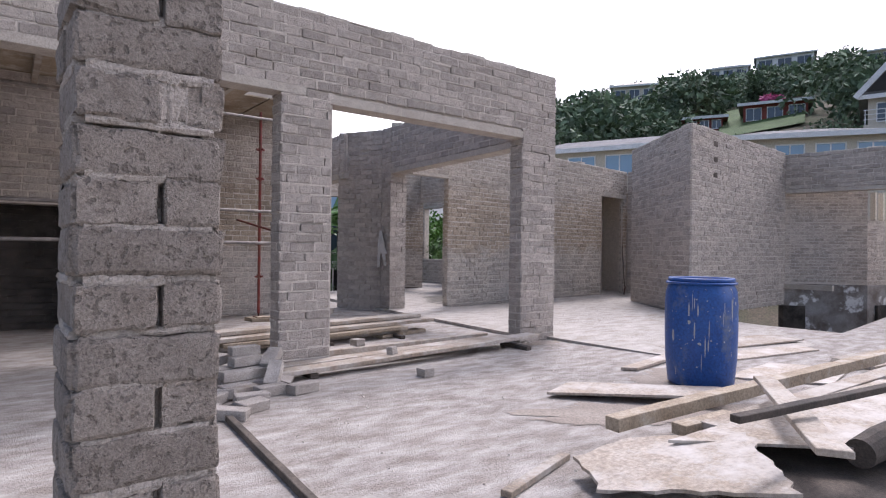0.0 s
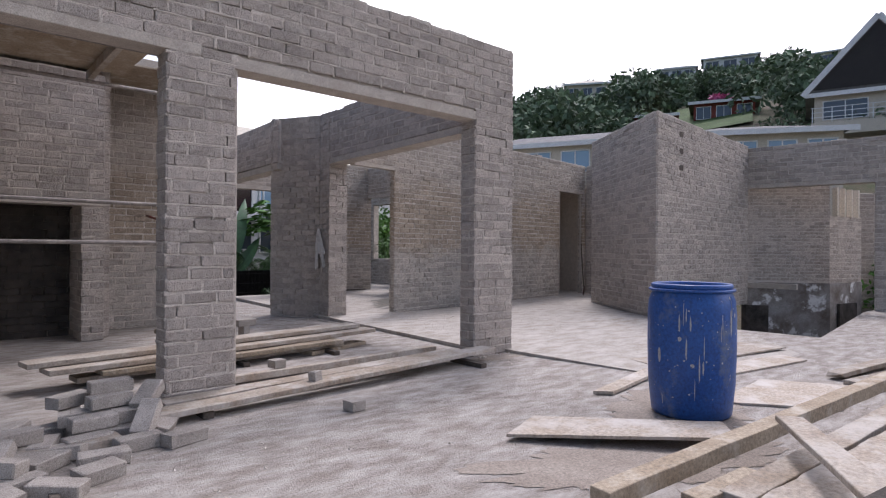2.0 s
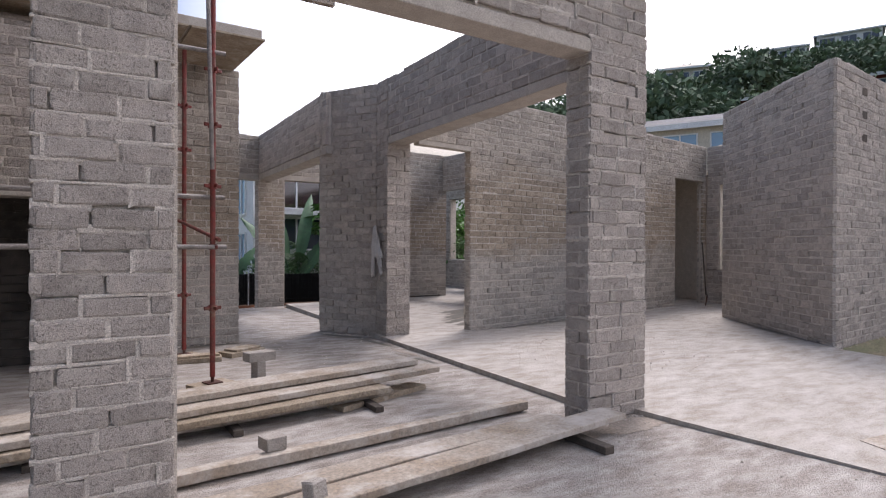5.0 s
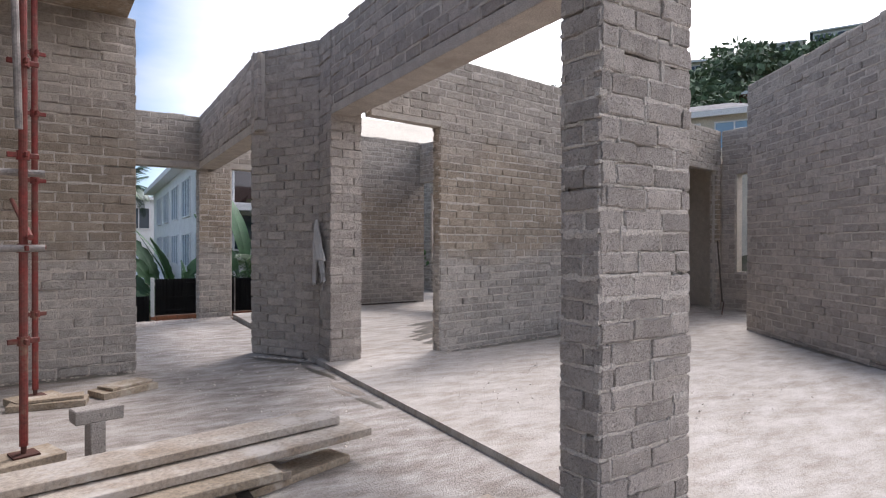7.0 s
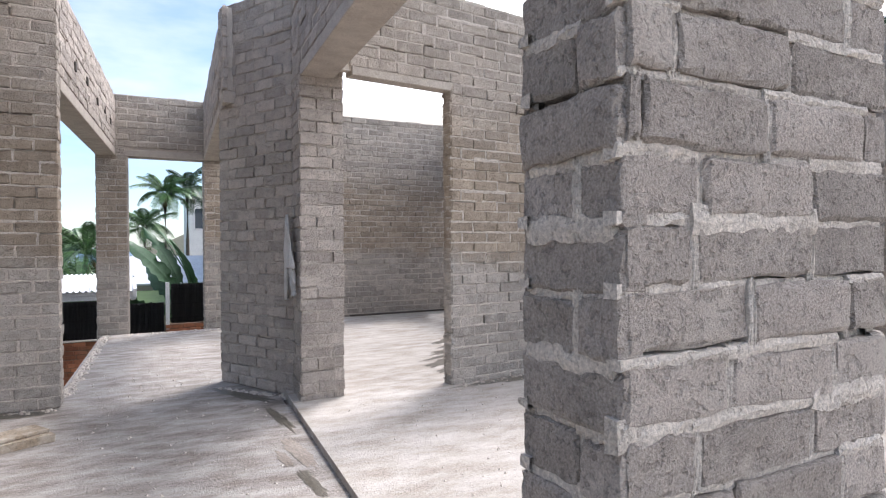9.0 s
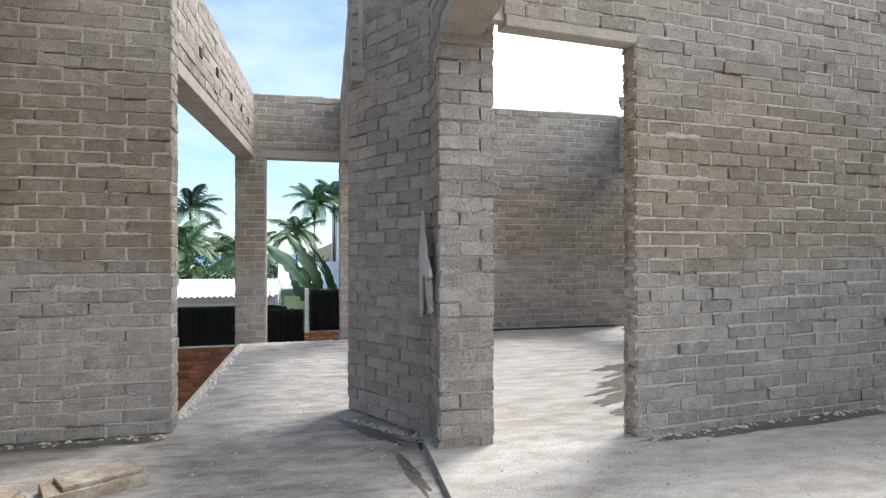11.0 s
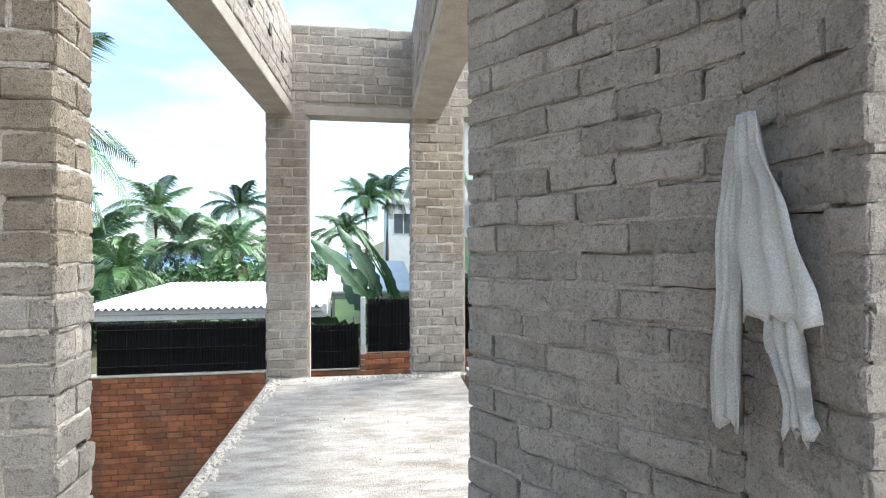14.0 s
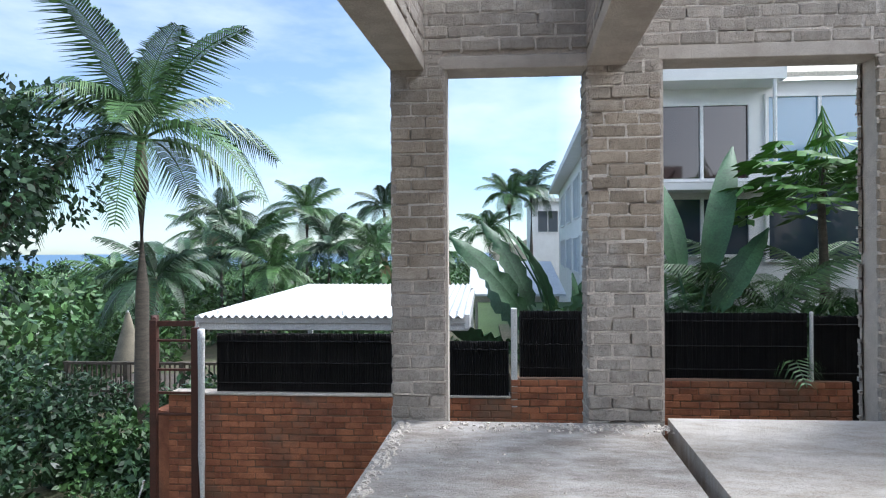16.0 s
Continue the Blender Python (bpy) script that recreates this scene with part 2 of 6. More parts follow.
LEAF_BROAD = material("broad_leaf_green", (0.05, 0.13, 0.05), 0.55, second=(0.035, 0.09, 0.035), scale=3, fine=30, bump=0.15, spread=0.2)
# lighter, greyer green: the hill's distance haze is put into the colour
LEAF_HILL_HAZED = material("hill_leaf_green", (0.135, 0.19, 0.105), 0.8, second=(0.085, 0.13, 0.075), scale=0.3, fine=3, bump=0.1, spread=0.5)
LEAF_DRY = material("dry_frond", (0.25, 0.17, 0.08), 0.8, scale=3, fine=30, bump=0.1, spread=0.3)
BLOSSOM = material("pink_blossom", (0.55, 0.13, 0.28), 0.7, scale=3, fine=20, bump=0.1, spread=0.3)
BARK = material("grey_bark", (0.17, 0.14, 0.11), 0.9, second=(0.10, 0.085, 0.07), scale=5, fine=40, bump=0.7, dist=0.01, stretch=(1, 1, 4))
CROWNSHAFT = material("palm_crownshaft", (0.14, 0.10, 0.06), 0.6, scale=4, fine=30, bump=0.2)
SEA = material("sea_water", (0.05, 0.14, 0.26), 0.35, second=(0.04, 0.11, 0.22), scale=0.01, fine=0.2, bump=0.2, dist=0.3)
DUST = material("brown_dust", (0.27, 0.225, 0.185), 0.95, second=(0.35, 0.30, 0.25), scale=3, fine=60, bump=0.6)
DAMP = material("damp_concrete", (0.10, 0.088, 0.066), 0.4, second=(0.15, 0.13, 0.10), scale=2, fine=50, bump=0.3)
CLOTH = material("dusty_white_cloth", (0.66, 0.64, 0.61), 0.5, second=(0.54, 0.52, 0.49), scale=5, fine=300, bump=0.1)
NEAR_BLACK = material("sooty_block", (0.09, 0.076, 0.065), 0.95, second=(0.03, 0.026, 0.022), scale=4, fine=100, bump=0.6, spread=0.2)
TARP = material("tan_canvas", (0.30, 0.26, 0.19), 0.8, scale=3, fine=60, bump=0.2)
RED_HOUSE = material("red_wall", (0.26, 0.06, 0.045), 0.85, scale=1, fine=10, bump=0.2)
OLD_PLASTER = material("peeling_plaster", (0.36, 0.34, 0.32), 0.9, second=(0.16, 0.13, 0.11), scale=2.2, fine=50, bump=0.5,
                       stain=(0.72, 0.71, 0.69), stain_scale=1.4, stain_at=(0.55, 0.6))


# ---------- mesh helpers ----------
def mesh_object(name, verts, faces, mat, parent=None, label="", smooth=False):
    me = bpy.data.meshes.new(name)
    me.from_pydata(verts, [], faces)
    me.materials.append(mat)
    if smooth:
        me.shade_smooth()
    me.update()
    ob = new(name, me)
    if parent:
        ob.parent = parent
    if label:
        ob["label"] = label
    return ob


def part(name, bm, mat, parent=None, label="", smooth=False):
    me = bpy.data.meshes.new(name)
    bmesh.ops.recalc_face_normals(bm, faces=bm.faces)
    bm.to_mesh(me)
    bm.free()
    me.materials.append(mat)
    if smooth:
        me.shade_smooth()
    ob = new(name, me)
    if parent:
        ob.parent = parent
    if label:
        ob["label"] = label
    return ob


def empty(name, at=(0, 0, 0), rz=0.0, label="", category="", group="", kind=""):
    ob = new(name)
    ob.matrix_basis = pose(*at, 0, 0, rz)
    return tagged(ob, label, category, group, kind)


def box(bm, m, size, bevel=0.0, jitter=0.0):
    """A box of that size whose middle stands at the pose m."""
    r = bmesh.ops.create_cube(bm, size=1.0, matrix=m @ Matrix.Diagonal((*size, 1)))
    if bevel:
        es = list({e for v in r["verts"] for e in v.link_edges})
        r2 = bmesh.ops.bevel(bm, geom=es, offset=bevel, segments=1, affect="EDGES")
        vs = r2["verts"]
    else:
        vs = r["verts"]
    if jitter:
        for v in vs:
            v.co += Vector((random.uniform(-1, 1), random.uniform(-1, 1), random.uniform(-1, 1))) * jitter
    return vs


def span_box(bm, x0, y0, z0, x1, y1, z1, bevel=0.0):
    return box(bm, pose((x0 + x1) / 2, (y0 + y1) / 2, (z0 + z1) / 2), (x1 - x0, y1 - y0, z1 - z0), bevel)


def tube(bm, a, b, r, n=10, r2=None):
    a, b = Vector(a), Vector(b)
    d = b - a
    m = Matrix.Translation((a + b) / 2) @ d.to_track_quat("Z", "Y").to_matrix().to_4x4()
    bmesh.ops.create_cone(bm, cap_ends=True, segments=n, radius1=r, radius2=r if r2 is None else r2, depth=d.length, matrix=m)


def sweep(points, radii, n=8):
    """Verts and faces of a bent tapered round bar."""
    verts, faces = [], []
    pts = [Vector(p) for p in points]
    for i, p in enumerate(pts):
        d = (pts[min(i + 1, len(pts) - 1)] - pts[max(i - 1, 0)]).normalized()
        q = d.to_track_quat("Z", "Y")
        for k in range(n):
            a = 2 * math.pi * k / n
            verts.append(p + q @ Vector((math.cos(a) * radii[i], math.sin(a) * radii[i], 0)))
    for i in range(len(pts) - 1):
        for k in range(n):
            faces.append((i * n + k, i * n + (k + 1) % n, (i + 1) * n + (k + 1) % n, (i + 1) * n + k))
    faces.append(tuple(range(n - 1, -1, -1)))
    faces.append(tuple(range((len(pts) - 1) * n, len(pts) * n)))
    return verts, faces


# ---------- block walls ----------
COURSE, LEN, LINTEL_Z, TOP_Z = 0.1075, 0.305, 3.02, 4.03
rng = random.Random(7)


def block_template(seed, us=(0.0, 0.05, 0.5, 0.95, 1.0), ws=(0.0, 0.12, 0.88, 1.0), rough=0.003, chip=0.0):
    """One rough block, unit length and height, front towards -y."""
    r = random.Random(seed)
    v, f = [], []
    nu, nw = len(us), len(ws)
    for j, w in enumerate(ws):
        for i, u in enumerate(us):
            end, bed = i in (0, nu - 1), j in (0, nw - 1)
            y = (0.005 if end or bed else 0.0) + (0.005 if end and bed else 0) + r.uniform(-rough, rough)
            if chip and (end or bed) and r.random() < 0.3:
                y += r.uniform(0, chip)
            du = r.uniform(-0.016, 0.016) + ((0.012 if i == 0 else -0.012) if end and bed else 0)
            dw = r.uniform(-0.05, 0.05) + ((0.04 if j == 0 else -0.04) if end and bed else 0)
            v.append((u + du, y, w + dw))
    nf = len(v)
    for j in range(nw - 1):
        for i in range(nu - 1):
            a = j * nu + i
            f.append((a, a + 1, a + nu + 1, a + nu))
    ring = [*range(nu), *[j * nu + nu - 1 for j in range(1, nw)], *range(nw * nu - 2, (nw - 1) * nu - 1, -1), *[j * nu for j in range(nw - 2, 0, -1)]]
    for k in ring:
        v.append((v[k][0], 0.05, v[k][2]))
    for k in range(len(ring)):
        a, b = ring[k], ring[(k + 1) % len(ring)]
        f.append((b, a, nf + k, nf + (k + 1) % len(ring)))
    return np.array(v), f


def mortar_lump(seed, n):
    """A squeezed-out length of mortar, unit length and height, with n bays and wavy edges."""
    r = random.Random(seed)
    v, f = [], []
    for i in range(n + 1):
        u = i / n
        e = r.uniform(-0.16, 0.16), r.uniform(-0.16, 0.16)
        v += [(u, 0.03, -0.1), (u, r.uniform(0.0, 0.004), e[0]), (u, r.uniform(-0.003, 0.002), 0.5 + r.uniform(-0.2, 0.2)), (u, r.uniform(0.0, 0.004), 1 + e[1]), (u, 0.03, 1.1)]
    for i in range(n):
        for k in range(4):
            a = i * 5 + k
            f.append((a, a + 5, a + 6, a + 1))
    f += [(0, 1, 2, 3, 4), (5 * n + 4, 5 * n + 3, 5 * n + 2, 5 * n + 1, 5 * n)]
    return np.array(v), f


# 0-13 plain blocks, 14-17 plain mortar, 18-31 blocks seen close to, 32-37 mortar seen close to
TEMPLATES = [block_template(100 + i) for i in range(14)]
TEMPLATES += [mortar_lump(40 + i, 2) for i in range(4)]
TEMPLATES += [block_template(200 + i, (0.0, 0.025, 0.2, 0.4, 0.6, 0.8, 0.975, 1.0), (0.0, 0.07, 0.36, 0.66, 0.93, 1.0), 0.0022, 0.009) for i in range(14)]
TEMPLATES += [mortar_lump(60 + i, 9) for i in range(6)]
NEAR_SPOTS = ((-0.5, 0.7), (5.6, 5.6), (6.1, 10.5), (5.8, 11.4), (4.1, 11.4), (7.8, 10.1))
BLOCK_MESHES = {}


def block_mesh(i, mat, label="block"):
    key = (i, mat.name)
    if key not in BLOCK_MESHES:
        v, f = TEMPLATES[i]
        me = bpy.data.meshes.new(label)
        me.from_pydata(v.tolist(), [], f)
        me.materials.append(mat)
        BLOCK_MESHES[key] = me
    return BLOCK_MESHES[key]


PIECES = []  # (wall, matrix, template, material, name): made at the end of the file


def face_blocks(wall, p0, p1, z0, z1, holes=(), mat=None, single=False, proud=0.006, store=None, odd=0, course=COURSE, length=LEN, joint=0.014, name="block", stagger=0.5, fill=MORTAR, rake=0.0, perp=0.84):
    """Rows of blocks on the face from p0 to p1 (seen with p0 to the left)."""
    mat = mat or BLOCK
    p0, p1 = Vector((*p0, 0)), Vector((*p1, 0))
    u = (p1 - p0).normalized()
    total = (p1 - p0).length
    inward = Vector((-u.y, u.x, 0))
    rows = max(1, round((z1 - z0) / course))
    ch = (z1 - z0) / rows
    for k in range(rows):
        za = z0 + k * ch
        x = -(length * stagger if (k + odd) % 2 else 0.0) + rng.uniform(-0.012, 0.012) * (total > 1)
        wave = 0.004 * math.sin(k * 1.7)
        while x < total - 0.02:
            ln = length * (1 + rng.uniform(-0.05, 0.05) * (total > 1))
            a, b = max(x, 0.0), min(x + ln, total)
            x += ln
            if total - b < 0.05:
                b, x = total, total
            if b - a < 0.035:
                continue
            spans = [(a, b)]
            for h0, h1, hz0, hz1 in holes:
                if za + ch * 0.5 > hz0 and za + ch * 0.5 < hz1:
                    spans = [q for s, e in spans for q in ((s, min(e, h0)), (max(s, h1), e)) if q[1] - q[0] > 0.03]
            for s, e in spans:
                g = joint * rng.uniform(0.55, 1.15)
                out = proud * rng.uniform(0.1, 2.0)
                o = p0 + u * (s + (0 if s < 0.001 else g / 2)) - inward * out
                w = (e - s) - (g / 2 if s < 0.001 else g) + (g / 2 if e > total - 0.001 else 0)
                h = ch - joint * rng.uniform(0.6, 1.1)
                m = Matrix.Translation((o.x, o.y, za + joint * 0.45 + wave + rng.uniform(-0.003, 0.003)))
                m = m @ Matrix(((u.x, inward.x, 0, 0), (u.y, inward.y, 0, 0), (0, 0, 1, 0), (0, 0, 0, 1)))
                m = m @ pose(0, 0, 0, rng.uniform(-2.4, 2.4), rng.uniform(-1.3, 1.3), rng.uniform(-1.2, 1.2)) @ Matrix.Diagonal((w, 1, h, 1))
                near = za < 3.3 and name == "block" and min(math.hypot(o.x - q[0], o.y - q[1]) for q in NEAR_SPOTS) < 0.75
                lumps, few = (32, 6) if near else (14, 4)
                PIECES.append((wall, m, (18 if near else 0) + rng.randrange(14), mat, name, single))
                if fill is None:
                    continue
                turn = Matrix(((u.x, inward.x, 0, 0), (u.y, inward.y, 0, 0), (0, 0, 1, 0), (0, 0, 0, 1)))
                dep = rng.choice((-0.006, -0.004, -0.001, 0.002, 0.006)) + rake
                if rng.random() < perp and e < total - 0.01 and abs(e - b) < 1e-6:
                    c = p0 + u * (e - g * 0.5 - 0.006) + inward * dep
                    smear = min(rng.uniform(0.03, 0.08) if rng.random() < 0.07 else g + 0.012, total - e)
                    PIECES.append((wall, Matrix.Translation((c.x, c.y, za)) @ turn @ Matrix.Diagonal((smear, 1, ch, 1)), lumps + rng.randrange(few), fill, "joint", None))
                if rng.random() < 0.94:
                    s2, e2 = max(s - 0.01, 0.016), min(e + 0.01, total - 0.016)
                    c = p0 + u * s2 + inward * (rng.choice((-0.006, -0.004, -0.001, 0.001, 0.005)) + rake)
                    tall = joint * rng.uniform(1.1, 1.7) + (rng.uniform(0.01, 0.03) if rng.random() < 0.2 else 0)
                    PIECES.append((wall, Matrix.Translation((c.x, c.y, za + ch - tall * 0.5)) @ turn @ Matrix.Diagonal((max(0.02, e2 - s2), 1, tall, 1)), lumps + rng.randrange(few), fill, "joint", None))


def quad_prism(bm, pts, z0, z1):
    lo = [bm.verts.new((x, y, z0)) for x, y in pts]
    hi = [bm.verts.new((x, y, z1)) for x, y in pts]
    n = len(pts)
    bm.faces.new(lo[::-1])
    bm.faces.new(hi)
    for i in range(n):
        bm.faces.new((lo[i], lo[(i + 1) % n], hi[(i + 1) % n], hi[i]))


def offset_pts(pts, d):
    """Shrink a counter-clockwise outline by d."""
    out = []
    n = len(pts)
    for i in range(n):
        a, b, c = Vector(pts[i - 1]), Vector(pts[i]), Vector(pts[(i + 1) % n])
        e1, e2 = (b - a).normalized(), (c - b).normalized()
        n1, n2 = Vector((-e1.y, e1.x)), Vector((-e2.y, e2.x))
        s = (n1 + n2) / (1 + n1.dot(n2))
        out.append(tuple(b + s * d))
    return out


def solid(name, pts, z0, z1, label="", faces=None, single=(), parent=None, holes=None, mat=None, mortar=None, odd=0, core_holes=(), rake=0.0, perp=0.84, fill=MORTAR):
    """A block-built prism over the outline pts (counter-clockwise): mortar core with blocks on its faces."""
    wall = parent or empty(name, kind="structure", label=label, category="wall")
    bm = bmesh.new()
    if not core_holes:
        quad_prism(bm, offset_pts(pts, 0.027), z0, z1 - 0.004)
    else:
        a, b, c, d = [Vector(p) for p in offset_pts(pts, 0.027)]
        total = (b - a).length
        u = (b - a) / total
        t = (d - a)
        cuts = sorted({0.0, total, *[h[0] for h in core_holes], *[h[1] for h in core_holes]})
        for s, e in zip(cuts, cuts[1:]):
            mid = (s + e) / 2
            spans = [(z0, z1 - 0.004)]
            for h0, h1, hz0, hz1 in core_holes:
                if h0 < mid < h1:
                    spans = [q for za, zb in spans for q in ((za, min(zb, hz0)), (max(za, hz1), zb)) if q[1] - q[0] > 0.01]
            for za, zb in spans:
                quad_prism(bm, [tuple(a + u * s), tuple(a + u * e), tuple(a + u * e + t), tuple(a + u * s + t)], za, zb)
    part("mortar", bm, mortar or MORTAR, wall)
    n = len(pts)
    for i in range(n):
        if faces is not None and i not in faces:
            continue
        face_blocks(wall, pts[i], pts[(i + 1) % n], z0, z1, holes=(holes or {}).get(i, ()), single=i in single, odd=i + odd, mat=mat, rake=rake, perp=perp, fill=fill)
    return wall


def strip(p0, p1, t):
    """Outline of a wall whose front face runs from p0 to p1; t: thickness, away from the front."""
    a, b = Vector(p0), Vector(p1)
    u = (b - a).normalized()
    n = Vector((-u.y, u.x)) * t
    return [tuple(a), tuple(b), tuple(b + n), tuple(a + n)]


def lintel(wall, pts, z0, z1, grow=0.004, name="lintel"):
    bm = bmesh.new()
    quad_prism(bm, offset_pts(pts, -grow), z0, z1)
    bmesh.ops.bevel(bm, geom=bm.edges[:], offset=0.006, segments=1, affect="EDGES")
    return part(name, bm, CONCRETE, wall, "cast concrete lintel")



# ---------- floors and ground ----------
def slab(name, outline, z0, z1, mat, label, step=0.18):
    """A cast slab with a slightly uneven top."""
    xs = [p[0] for p in outline]
    bm = bmesh.new()
    quad_prism(bm, outline, z0, z1)
    return tagged(part(name, bm, mat), label, "floor", kind="structure")


slab("floor", [(-9, -6), (24, -6), (24, 3.6), (16.3, 3.85), (10.95, 3.2), (10.85, 6.1), (13.0, 9.0), (16.5, 9.0), (16.5, 10.4), (6.05, 10.4), (6.45, 15.95), (6.5, 16.06), (4.33, 16.08), (4.12, 11.6), (-9, 11.6)],
     -0.35, 0.0, SLAB, "rough cast concrete floor with white cement stains and dust")
# the screeded part, one low step up along its open side, running out to nothing at the front
bm = bmesh.new()
out = [(6.3, 2.9, 0.003), (9.0, 2.9, 0.003), (10.84, 4.4, 0.003), (10.84, 5.95, 0.055), (16.5, 9.4, 0.055), (16.5, 10.9, 0.055), (11.2, 16.05, 0.055), (6.56, 16.05, 0.055), (6.1, 10.6, 0.055), (5.77, 5.95, 0.055), (6.0, 5.62, 0.05)]
hi = [bm.verts.new(p) for p in out]
lo = [bm.verts.new((x, y, -0.34)) for x, y, z in out]
mid = bm.verts.new((8.6, 8.0, 0.055))
for k in range(len(out)):
    n = (k + 1) % len(out)
    bm.faces.new((lo[k], lo[n], hi[n], hi[k]))
    bm.faces.new((hi[k], hi[n], mid))
quad_prism(bm, [(11.0, 10.8), (16.5, 10.8), (16.5, 20.6), (11.0, 20.6)], -0.33, 0.051)
tagged(part("raised_floor", bm, SLAB2), "pale screeded floor slab one step up, with damp patches", "floor", kind="structure")

bm = bmesh.new()
G = 60
rows = []
ring = [0, 6, 12, 18, 26, 36, 50, 70, 100, 150, 220, 320, 500, 800, 1300, 2200, 4000]


def ground_z(x, y):
    r = math.hypot(x - 4, y - 8)
    base = -2.6
    hill = max(0.0, (x - 14) * 0.94 + max(0.0, min(y - 4, x)) * 0.1)
    up = 50 * (1 - math.exp(-max(0.0, hill - 8) / 85.0))
    fall = -max(0.0, (y - 22) * 0.045)
    fall = max(fall, -34)
    side = -max(0.0, (-x - 4) * 0.10)
    return base + up + (fall + max(side, -20)) * math.exp(-up / 6) + 0.25 * noise.noise(Vector((x * 0.15, y * 0.15, 0))) * min(1, r / 15)


nseg = 72
prev = None
for r in ring[1:]:
    cur = []
    for k in range(nseg):
        a = 2 * math.pi * k / nseg
        x, y = 4 + r * math.cos(a), 8 + r * math.sin(a)
        cur.append(bm.verts.new((x, y, ground_z(x, y))))
    if prev is None:
        c = bm.verts.new((4, 8, -2.6))
        for k in range(nseg):
            bm.faces.new((c, cur[k], cur[(k + 1) % nseg]))
    else:
        for k in range(nseg):
            bm.faces.new((prev[k], cur[k], cur[(k + 1) % nseg], prev[(k + 1) % nseg]))
    prev = cur
tagged(part("ground", bm, EARTH, smooth=True), "dark earth and undergrowth sloping down to the sea", "ground", kind="structure")
bm = bmesh.new()
bm.faces.new([bm.verts.new((x, y, -19.0)) for x, y in ((-4800, 150), (2500, 200), (2500, 4700), (-4800, 4700))])
tagged(part("water", bm, SEA), "blue sea out to the horizon", "sea", kind="structure")

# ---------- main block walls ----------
# near pillar, its backlit shade put into a darker block colour
solid("wall_pillar_1", [(-0.67, 0.613), (-0.397, 0.613), (-0.397, 0.903), (-0.67, 0.903)], 0, 3.4, "rough grey concrete block pillar with thick mortar", single=(0, 3), perp=0.15, mat=BLOCK_BACKLIT, fill=MORTAR_GREY, mortar=MORTAR_GREY)
# portal wall with two openings
AB = solid("wall_portal", strip((-6.0, 5.51), (6.15, 5.51), 0.25), 0, TOP_Z, "grey-brown concrete block wall with two wide openings", single=(),
           holes={0: [(1.5, 7.735, -1, 3.16), (8.335, 11.44, -1, 3.14)], 2: [(0.71, 3.815, -1, 3.14), (4.415, 10.65, -1, 3.16)]},
           core_holes=[(1.5, 7.735, -1, 3.12), (8.335, 11.44, -1, 3.08)])
face_blocks(AB, (1.735, 5.76), (1.735, 5.51), 0, 3.06, odd=1)
face_blocks(AB, (2.335, 5.51), (2.335, 5.76), 0, 3.02, odd=1)
face_blocks(AB, (5.44, 5.76), (5.44, 5.51), 0, 3.02, odd=1, single=True)
lintel(AB, strip((-4.6, 5.51), (2.02, 5.51), 0.25), 3.07, 3.17)
lintel(AB, strip((2.05, 5.51), (5.72, 5.51), 0.25), LINTEL_Z, 3.13)
# beam wall from the portal to the corner tower
BC = solid("wall_beam_1", strip((5.90, 5.77), (6.18, 10.45), -0.3)[::-1], 3.13, TOP_Z, "concrete block wall carried on a long lintel", faces=(0, 1, 2, 3))
lintel(BC, strip((5.90, 5.77), (6.18, 10.45), -0.3)[::-1], LINTEL_Z, 3.13)
# corner tower
TW = solid("wall_tower", [(5.65, 11.70), (6.19, 10.66), (6.155, 10.24), (6.56, 10.24), (6.56, 10.54), (6.42, 10.86), (5.92, 11.82)], 0, TOP_Z, "chamfered corner pier of grey-brown concrete blocks", single=(0, 2), rake=0.003, perp=0.7, fill=MORTAR_GREY)
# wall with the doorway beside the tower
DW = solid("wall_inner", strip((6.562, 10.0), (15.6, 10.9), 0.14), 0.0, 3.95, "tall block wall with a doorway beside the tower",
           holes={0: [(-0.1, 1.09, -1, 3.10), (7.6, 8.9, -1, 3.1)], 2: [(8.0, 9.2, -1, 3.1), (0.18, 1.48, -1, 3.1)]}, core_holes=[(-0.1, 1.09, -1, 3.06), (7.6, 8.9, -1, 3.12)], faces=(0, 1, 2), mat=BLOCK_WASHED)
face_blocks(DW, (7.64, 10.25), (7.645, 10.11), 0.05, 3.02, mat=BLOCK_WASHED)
lintel(DW, strip((6.58, 10.002), (7.92, 10.135), 0.14), LINTEL_Z, 3.10)
lintel(DW, strip((14.0, 10.74), (15.58, 10.898), 0.14), 3.08, 3.17)
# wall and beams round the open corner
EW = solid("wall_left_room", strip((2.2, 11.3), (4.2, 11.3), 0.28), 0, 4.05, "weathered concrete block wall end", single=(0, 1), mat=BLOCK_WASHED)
EP = solid("wall_beam_2", [(3.93, 11.58), (4.2, 11.58), (4.56, 16.13), (4.28, 16.13)], 3.12, 4.0, "block wall on a lintel with square put-log holes", faces=(1, 3, 0))
lintel(EP, [(3.93, 11.58), (4.2, 11.58), (4.56, 16.13), (4.28, 16.13)], 2.98, 3.11)
# dark boxes on the face paint the put-log holes' shade
for k, u in enumerate((0.18, 0.36, 0.55, 0.72, 0.86)):
    bm = bmesh.new()
    box(bm, pose(4.2 + 0.36 * u + 0.004, 11.58 + 4.55 * u, 3.42 + 0.05 * (k % 2), 0, 0, -4.5), (0.03, 0.10, 0.09))
    part("put_log_hole", bm, NEAR_BLACK, EP, "small dark box painting the shade of a put-log hole")
